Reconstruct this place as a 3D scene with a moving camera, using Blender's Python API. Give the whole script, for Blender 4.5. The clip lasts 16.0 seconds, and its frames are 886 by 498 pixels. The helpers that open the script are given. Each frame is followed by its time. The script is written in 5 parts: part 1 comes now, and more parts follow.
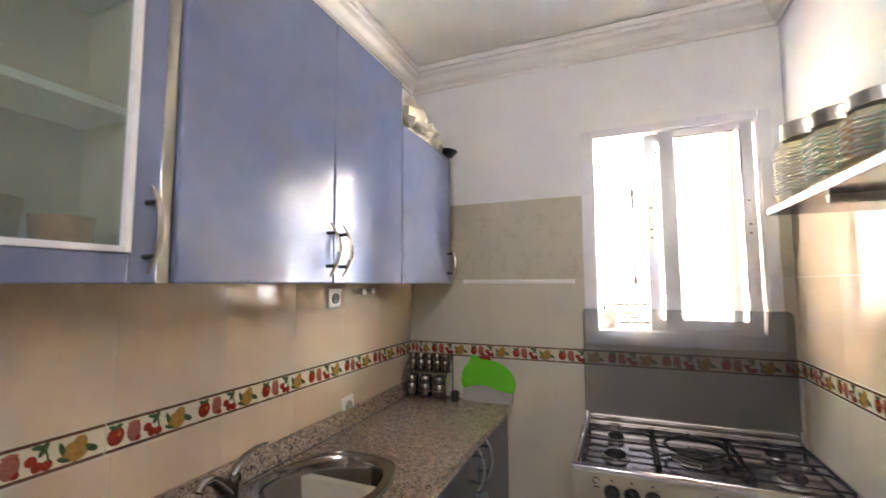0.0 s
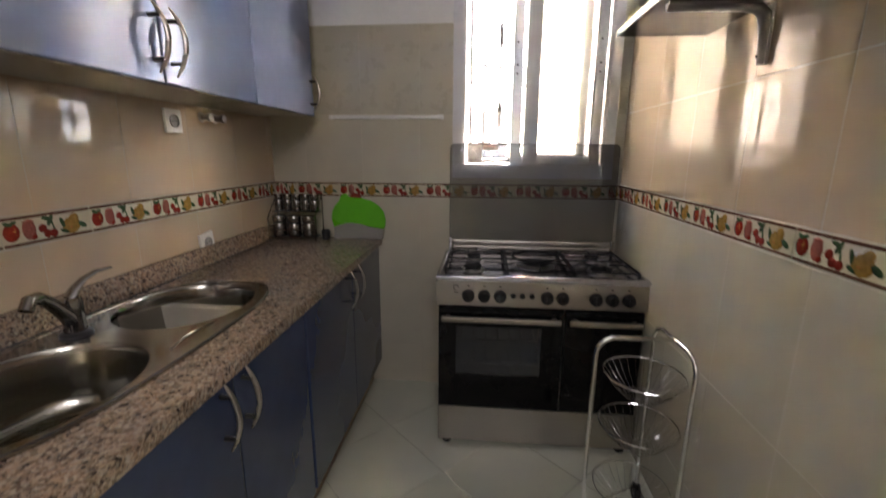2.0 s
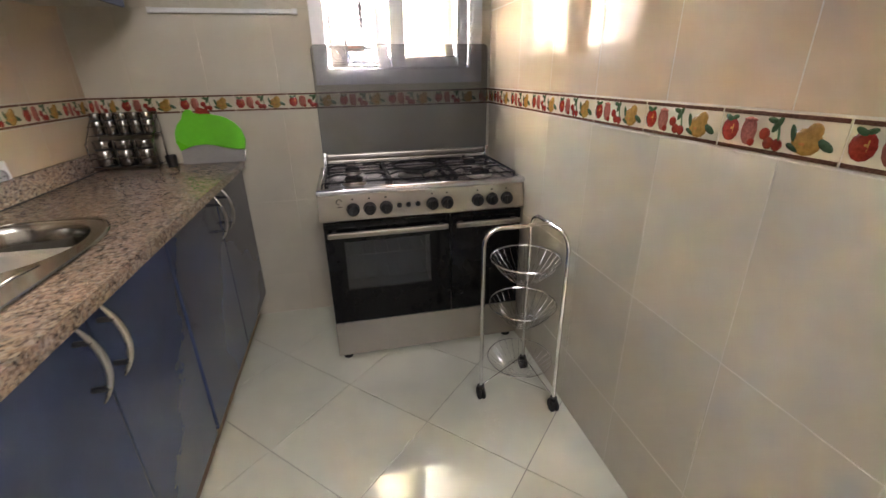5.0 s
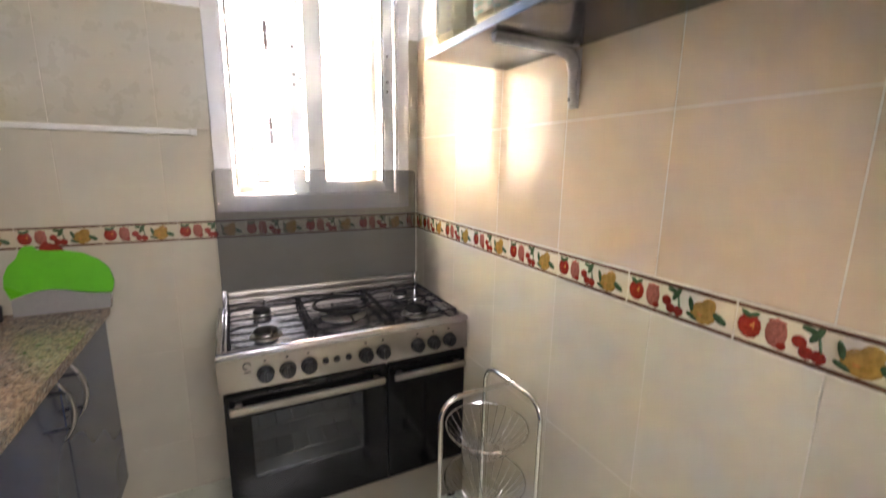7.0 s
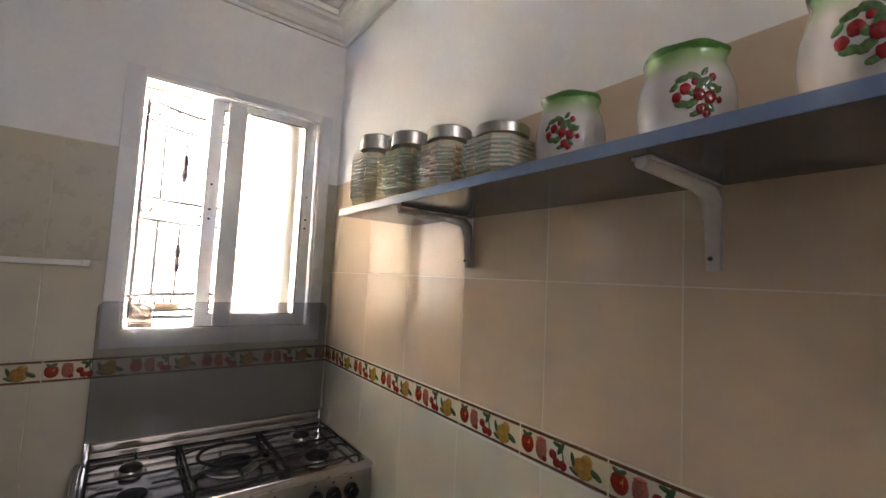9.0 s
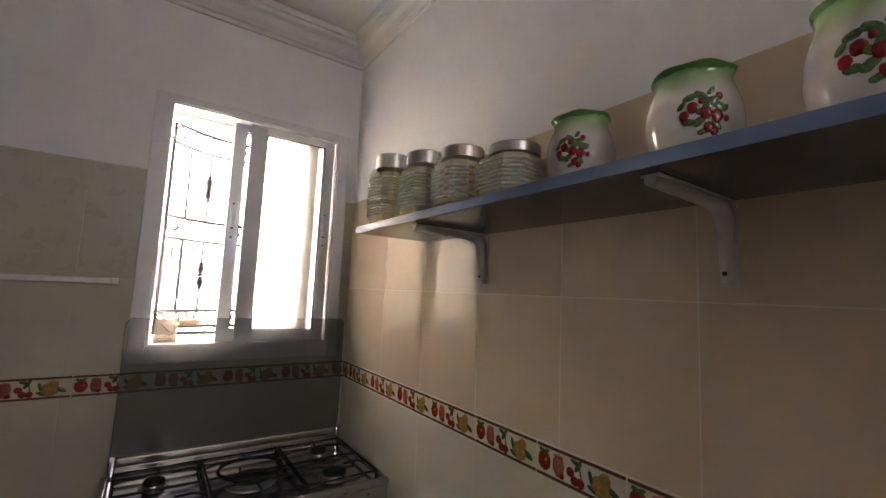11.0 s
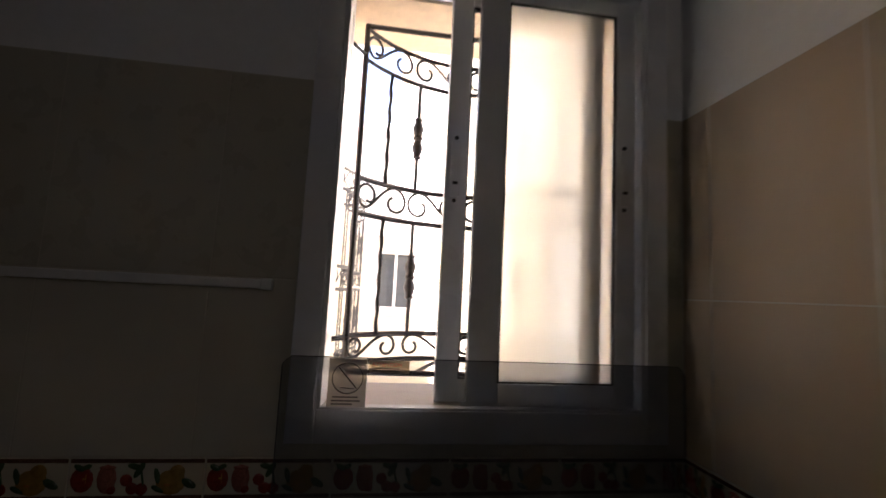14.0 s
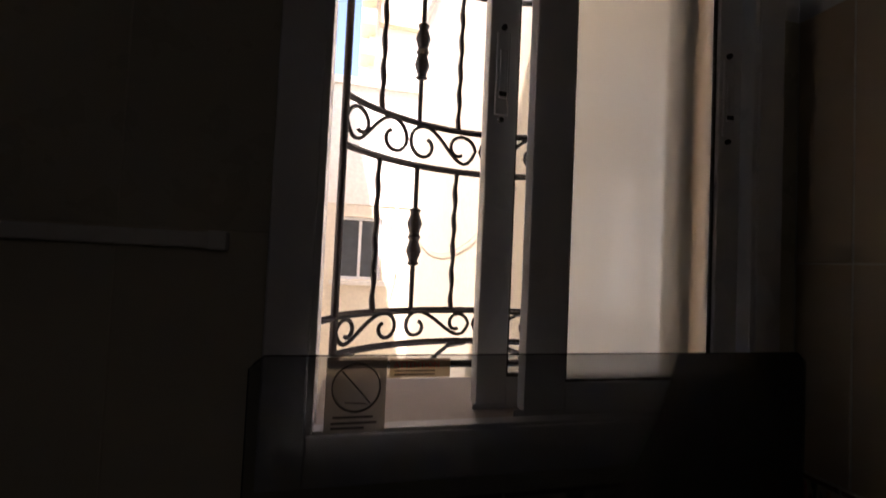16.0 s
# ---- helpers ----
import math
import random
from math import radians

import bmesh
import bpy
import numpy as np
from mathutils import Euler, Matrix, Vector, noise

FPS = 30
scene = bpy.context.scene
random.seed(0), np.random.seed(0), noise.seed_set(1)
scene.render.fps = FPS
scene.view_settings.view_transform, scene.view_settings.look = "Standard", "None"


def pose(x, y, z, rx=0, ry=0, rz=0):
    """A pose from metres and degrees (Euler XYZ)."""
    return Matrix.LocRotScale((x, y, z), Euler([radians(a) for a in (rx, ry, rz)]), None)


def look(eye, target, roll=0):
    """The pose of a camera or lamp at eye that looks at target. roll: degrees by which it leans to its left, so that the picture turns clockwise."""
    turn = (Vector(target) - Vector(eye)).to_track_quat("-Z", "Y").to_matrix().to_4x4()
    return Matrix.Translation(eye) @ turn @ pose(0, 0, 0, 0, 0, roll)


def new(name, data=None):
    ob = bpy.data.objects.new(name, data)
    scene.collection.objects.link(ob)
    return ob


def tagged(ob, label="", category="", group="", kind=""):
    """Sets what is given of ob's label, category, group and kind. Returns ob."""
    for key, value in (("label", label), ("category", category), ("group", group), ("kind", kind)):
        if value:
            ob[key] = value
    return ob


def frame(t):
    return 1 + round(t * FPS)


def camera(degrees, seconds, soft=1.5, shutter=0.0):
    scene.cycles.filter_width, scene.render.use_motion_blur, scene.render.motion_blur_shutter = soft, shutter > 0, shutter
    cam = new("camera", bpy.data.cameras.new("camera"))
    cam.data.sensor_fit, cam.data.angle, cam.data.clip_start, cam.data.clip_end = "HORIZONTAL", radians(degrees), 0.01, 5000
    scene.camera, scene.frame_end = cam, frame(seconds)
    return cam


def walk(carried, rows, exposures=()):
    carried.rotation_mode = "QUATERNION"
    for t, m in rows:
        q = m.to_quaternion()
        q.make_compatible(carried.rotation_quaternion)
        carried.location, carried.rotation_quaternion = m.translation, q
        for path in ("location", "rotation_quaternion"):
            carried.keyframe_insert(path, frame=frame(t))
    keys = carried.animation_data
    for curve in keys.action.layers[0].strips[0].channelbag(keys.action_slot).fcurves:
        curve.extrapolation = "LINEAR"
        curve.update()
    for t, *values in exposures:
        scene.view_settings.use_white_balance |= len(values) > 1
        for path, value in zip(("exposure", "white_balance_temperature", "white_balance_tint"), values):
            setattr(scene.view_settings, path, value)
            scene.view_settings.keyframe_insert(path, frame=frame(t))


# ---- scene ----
cam = camera(92.7, 16.0, shutter=0.5)
PATH = [
    (0, (0.012, -0.053, 1.47), (-0.751, 1.788, 1.637), -0.2),
    (0.5, (0.05, -0.034, 1.46), (-0.581, 1.862, 1.549), 0.5),
    (1, (0.068, 0.018, 1.432), (-0.489, 1.939, 1.433), 1.4),
    (1.5, (0.04, 0.004, 1.369), (-0.314, 1.959, 1.138), 0.8),
    (2, (0.008, -0.052, 1.303), (-0.168, 1.89, 0.862), 0.3),
    (2.5, (-0.029, -0.094, 1.247), (-0.077, 1.794, 0.589), 1.4),
    (3, (-0.039, -0.119, 1.198), (-0.07, 1.708, 0.385), 1.7),
    (3.5, (-0.048, -0.126, 1.187), (-0.037, 1.673, 0.313), 1.3),
    (4, (-0.033, -0.133, 1.201), (0.101, 1.684, 0.377), -0.3),
    (6.5, (-0.059, 0.242, 1.305), (0.694, 1.997, 0.71), 0.9),
    (7, (-0.093, 0.291, 1.38), (0.783, 2.045, 0.987), 0.9),
    (7.5, (-0.112, 0.297, 1.444), (0.85, 2.046, 1.325), 3.1),
    (8, (-0.108, 0.278, 1.468), (0.966, 1.965, 1.496), 3.5),
    (8.5, (-0.095, 0.234, 1.485), (1.104, 1.831, 1.6), 2.9),
    (11, (-0.102, 0.202, 1.491), (1.026, 1.841, 1.699), 2.5),
    (11.5, (-0.127, 0.295, 1.476), (0.913, 1.993, 1.658), -1.5),
    (12, (-0.07, 0.444, 1.465), (0.8, 2.24, 1.592), 0.8),
    (12.5, (0.027, 0.638, 1.489), (0.534, 2.565, 1.662), 1.7),
    (13, (0.042, 0.852, 1.482), (0.468, 2.797, 1.676), 2.0),
    (13.5, (0.003, 1.071, 1.482), (0.353, 3.026, 1.716), 3.5),
    (14, (0.028, 1.286, 1.484), (0.287, 3.259, 1.688), 2.9),
    (14.5, (0.043, 1.438, 1.505), (0.117, 3.43, 1.662), 2.8),
    (15, (-0.003, 1.537, 1.511), (0.171, 3.521, 1.69), 3.1),
    (15.5, (-0.037, 1.597, 1.499), (0.283, 3.564, 1.664), 3.3),
    (16, (-0.058, 1.606, 1.467), (0.405, 3.551, 1.536), 2.6),
]
EXPOSURES = [(t, e, 6350 if t < 10 else 6500 if t < 14.5 else 6850, 17.5 if t < 10 else 20.5 if t < 14.5 else 24) for t, e in ((0, 7.5), (1.0, 7.35), (1.5, 7.0), (2.0, 6.7), (2.5, 6.75), (3.0, 7.2), (3.5, 7.5), (4.2, 7.6), (7.0, 7.9), (8.5, 6.92), (11, 5.97), (12, 5.35), (13, 4.35), (14, 3.35), (15, 2.45), (16, 1.85))]
walk(cam, [(t, look(eye, target, roll)) for t, eye, target, roll in PATH], EXPOSURES)

# ---- sky and sun ----
SUN_EL, SUN_AZ = radians(62), radians(205)
world = bpy.data.worlds.new("sky")
scene.world = world
world.use_nodes = True
wn = world.node_tree
sky = wn.nodes.new("ShaderNodeTexSky")
sky.sky_type, sky.sun_disc, sky.sun_elevation, sky.sun_rotation = "NISHITA", False, SUN_EL, SUN_AZ
wn.links.new(sky.outputs[0], wn.nodes["Background"].inputs[0])
wn.nodes["Background"].inputs[1].default_value = 0.15
sun = new("sun", bpy.data.lights.new("sun", "SUN"))
sun.data.energy, sun.data.angle, sun.data.color = 5.0, radians(0.5), (1.0, 0.95, 0.86)
sun_from = Vector((math.sin(SUN_AZ) * math.cos(SUN_EL), math.cos(SUN_AZ) * math.cos(SUN_EL), math.sin(SUN_EL)))
sun.matrix_world = look(sun_from * 40, (0, 0, 0))

# added fill lamp in an unseen opening of the south wall, brightens the room
lamp = new("south_fill_lamp", bpy.data.lights.new("south_fill_lamp", "AREA"))
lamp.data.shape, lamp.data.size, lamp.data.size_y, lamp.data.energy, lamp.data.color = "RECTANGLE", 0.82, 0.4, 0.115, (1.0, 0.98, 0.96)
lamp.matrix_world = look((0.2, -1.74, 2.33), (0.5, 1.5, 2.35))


# ---- materials ----
class Nodes:
    """A node material under way: p is its Principled node."""

    def __init__(self, name):
        self.m = bpy.data.materials.new(name)
        self.m.use_nodes = True
        self.t = self.m.node_tree
        self.p = self.t.nodes["Principled BSDF"]
        self.co = self.t.nodes.new("ShaderNodeTexCoord").outputs["Object"]

    def add(self, kind, **values):
        n = self.t.nodes.new(kind)
        for key, v in values.items():
            n.inputs[key.replace("_", " ")].default_value = v
        return n

    def link(self, a, b):
        self.t.links.new(a, b)

    def noise(self, scale, detail=3.0, rough=0.6, stretch=None):
        n = self.add("ShaderNodeTexNoise", Scale=scale, Detail=detail, Roughness=rough)
        if stretch:
            mp = self.add("ShaderNodeMapping", Scale=stretch)
            self.link(self.co, mp.inputs[0])
            self.link(mp.outputs[0], n.inputs["Vector"])
        else:
            self.link(self.co, n.inputs["Vector"])
        return n.outputs["Fac"]

    def ramp(self, fac, *stops):
        r = self.t.nodes.new("ShaderNodeValToRGB")
        el = r.color_ramp.elements
        while len(el) < len(stops):
            el.new(0.5)
        for e, (at, c) in zip(el, stops):
            e.position = at
            e.color = (*c, 1) if len(c) == 3 else c
        self.link(fac, r.inputs[0])
        return r.outputs[0]

    def mix(self, fac, a, b, how="MIX"):
        n = self.t.nodes.new("ShaderNodeMix")
        n.data_type, n.blend_type = "RGBA", how
        for v, sock in ((fac, n.inputs[0]), (a, n.inputs[6]), (b, n.inputs[7])):
            if isinstance(v, (int, float)):
                sock.default_value = v
            elif isinstance(v, tuple):
                sock.default_value = (*v, 1)
            else:
                self.link(v, sock)
        return n.outputs[2]

    def bump(self, fac, strength=0.2, dist=0.002):
        b = self.add("ShaderNodeBump", Strength=strength, Distance=dist)
        self.link(fac, b.inputs["Height"])
        self.link(b.outputs[0], self.p.inputs["Normal"])

    def set(self, colour=None, rough=None, metal=None, coat=None):
        for v, key in ((colour, "Base Color"), (rough, "Roughness"), (metal, "Metallic"), (coat, "Coat Weight")):
            if v is None:
                continue
            if isinstance(v, tuple):
                self.p.inputs[key].default_value = (*v, 1)
            elif isinstance(v, (int, float)):
                self.p.inputs[key].default_value = v
            else:
                self.link(v, self.p.inputs[key])
        return self.m


def surface(name, colour, rough=0.5, metal=0.0, grain=30.0, vary=0.12, wear=0.15, bump=0.05, stretch=None, coat=None):
    """Plain stuff with fine grain, broad tone changes, uneven gloss and slight relief."""
    n = Nodes(name)
    fine, broad = n.noise(grain, 4, 0.65, stretch), n.noise(grain / 9, 2, 0.5)
    dark, light = (tuple(c * (1 - vary) for c in colour), tuple(min(1, c * (1 + vary)) for c in colour))
    tone = n.ramp(fine, (0.3, dark), (0.7, light))
    tone = n.mix(n.ramp(broad, (0.35, (0, 0, 0)), (0.75, (0.5, 0.5, 0.5))), tone, tuple(c * (1 - vary) for c in colour))
    gloss = n.ramp(broad, (0.3, (max(0.02, rough * (1 - wear)),) * 3), (0.7, (min(1, rough * (1 + wear)),) * 3))
    if bump:
        n.bump(fine, bump, 0.002)
    return n.set(tone, gloss, metal, coat)


def tile_stuff(name, colour, rough, spread=0.06, waves=0.04, shine=0.5):
    """Glazed ceramic: each tile a shade of its own, faint clouding, slightly wavy glaze."""
    n = Nodes(name)
    n.p.inputs["Specular IOR Level"].default_value = shine
    info = n.t.nodes.new("ShaderNodeObjectInfo")
    cloud = n.noise(5, 3, 0.55)
    tone = n.ramp(cloud, (0.3, tuple(c * 0.96 for c in colour)), (0.7, tuple(min(1, c * 1.03) for c in colour)))
    shade = n.ramp(info.outputs["Random"], (0.0, (1 - spread,) * 3), (1.0, (1.0,) * 3))
    n.bump(n.noise(9, 1, 0.4), waves, 0.01)
    return n.set(n.mix(1.0, tone, shade, "MULTIPLY"), n.ramp(n.noise(14, 3), (0.3, (rough * 0.7,) * 3), (0.75, (rough * 1.4,) * 3)))


def granite_stuff():
    n = Nodes("granite")
    v = n.add("ShaderNodeTexVoronoi", Scale=190.0)
    n.link(n.co, v.inputs["Vector"])
    sep = n.t.nodes.new("ShaderNodeSeparateColor")
    n.link(v.outputs["Color"], sep.inputs[0])
    grain = n.ramp(sep.outputs[0], (0.0, (0.02, 0.018, 0.018)), (0.2, (0.05, 0.042, 0.04)), (0.34, (0.26, 0.18, 0.13)), (0.58, (0.43, 0.31, 0.225)), (0.8, (0.32, 0.27, 0.23)), (1.0, (0.52, 0.44, 0.36)))
    v2 = n.add("ShaderNodeTexVoronoi", Scale=105.0)
    n.link(n.co, v2.inputs["Vector"])
    sep2 = n.t.nodes.new("ShaderNodeSeparateColor")
    n.link(v2.outputs["Color"], sep2.inputs[0])
    big = n.ramp(sep2.outputs[1], (0.0, (0.03, 0.027, 0.027)), (0.24, (0.08, 0.065, 0.055)), (0.36, (0.36, 0.25, 0.18)), (0.7, (0.46, 0.33, 0.23)), (1.0, (0.5, 0.43, 0.35)))
    tone = n.mix(0.4, grain, big)
    tone = n.mix(n.ramp(n.noise(7, 3), (0.4, (0, 0, 0)), (0.8, (0.35, 0.35, 0.35))), tone, (0.3, 0.22, 0.17))
    return n.set(tone, n.ramp(n.noise(60, 2), (0.3, (0.1,) * 3), (0.7, (0.24,) * 3)))


def steel_stuff(name, colour, rough, stretch, vary=0.08):
    n = Nodes(name)
    brushed = n.noise(40, 3, 0.6, stretch)
    smear = n.noise(6, 3, 0.6)
    tone = n.ramp(brushed, (0.3, tuple(c * (1 - vary) for c in colour)), (0.7, colour))
    n.bump(brushed, 0.04, 0.001)
    return n.set(tone, n.ramp(smear, (0.25, (rough * 0.88,) * 3), (0.8, (rough * 1.15,) * 3)), 1.0)


def glass_stuff(name, colour, rough=0.0):
    n = Nodes(name)
    n.p.inputs["Transmission Weight"].default_value = 1.0
    n.p.inputs["IOR"].default_value = 1.45
    if rough:
        n.bump(n.noise(220, 2), 0.12, 0.001)
    return n.set(colour, rough)


def tinted_pane(name, tint, gloss=0.03, mist=0.0, film=(0.5, 0.5, 0.5), shine=None):
    """A thin pane: it lets the picture behind through, tinted, with its own mirror gloss and, if misty, a scattering film."""
    n = Nodes(name)
    clear = n.t.nodes.new("ShaderNodeBsdfTransparent")
    clear.inputs[0].default_value = (*tint, 1)
    n.set(film, gloss)
    n.p.inputs["Specular IOR Level"].default_value = 0.5
    gl = n.t.nodes.new("ShaderNodeBsdfGlossy")
    gl.inputs["Roughness"].default_value = gloss
    fr = n.t.nodes.new("ShaderNodeFresnel")
    fr.inputs[0].default_value = 1.45
    a = n.t.nodes.new("ShaderNodeMixShader")
    if shine is None:
        n.link(fr.outputs[0], a.inputs[0])
    else:
        a.inputs[0].default_value = shine
    n.link(clear.outputs[0], a.inputs[1]), n.link(gl.outputs[0], a.inputs[2])
    b = n.t.nodes.new("ShaderNodeMixShader")
    b.inputs[0].default_value = mist
    n.link(a.outputs[0], b.inputs[1]), n.link(n.p.outputs[0], b.inputs[2])
    n.link(b.outputs[0], n.t.nodes["Material Output"].inputs[0])
    return n.m


def frosted_stuff():
    """Frosted glazing: a translucent sheet that spreads the daylight behind it."""
    n = Nodes("frosted_glass")
    tr = n.t.nodes.new("ShaderNodeBsdfTranslucent")
    tr.inputs[0].default_value = (0.97, 0.94, 0.88, 1)
    rf = n.t.nodes.new("ShaderNodeBsdfRefraction")
    rf.inputs["Roughness"].default_value, rf.inputs["IOR"].default_value = 0.62, 1.25
    rf.inputs[0].default_value = (0.98, 0.96, 0.91, 1)
    n.set((0.8, 0.8, 0.78), 0.35)
    a, b = n.t.nodes.new("ShaderNodeMixShader"), n.t.nodes.new("ShaderNodeMixShader")
    a.inputs[0].default_value, b.inputs[0].default_value = 0.42, 0.03
    n.link(tr.outputs[0], a.inputs[1]), n.link(rf.outputs[0], a.inputs[2])
    n.link(a.outputs[0], b.inputs[1]), n.link(n.p.outputs[0], b.inputs[2])
    n.link(b.outputs[0], n.t.nodes["Material Output"].inputs[0])
    return n.m


def straw(name, colour):
    """Thin woven straw, which lets some light through."""
    m = surface(name, colour, 0.7, grain=200, vary=0.2, bump=0.3)
    t = m.node_tree
    through_light, both = t.nodes.new("ShaderNodeBsdfTranslucent"), t.nodes.new("ShaderNodeMixShader")
    through_light.inputs[0].default_value = (*colour, 1)
    both.inputs[0].default_value = 0.5
    t.links.new(t.nodes["Principled BSDF"].outputs[0], both.inputs[1])
    t.links.new(through_light.outputs[0], both.inputs[2])
    t.links.new(both.outputs[0], t.nodes["Material Output"].inputs[0])
    return m


def pot_glaze():
    """White glaze that runs into green towards the neck, darkest at the lip."""
    n = Nodes("strawberry_pot_glaze")
    sep = n.t.nodes.new("ShaderNodeSeparateXYZ")
    n.link(n.t.nodes["Texture Coordinate"].outputs["Generated"], sep.inputs[0])
    wobble = n.add("ShaderNodeMath")
    wobble.operation = "MULTIPLY_ADD"
    n.link(n.noise(22, 3), wobble.inputs[0])
    wobble.inputs[1].default_value = 0.12
    n.link(sep.outputs[2], wobble.inputs[2])
    tone = n.ramp(wobble.outputs[0], (0.7, (0.76, 0.72, 0.7)), (0.87, (0.46, 0.6, 0.32)), (0.99, (0.2, 0.4, 0.12)), (1.04, (0.07, 0.2, 0.04)))
    return n.set(tone, 0.1, 0.0, 0.5)


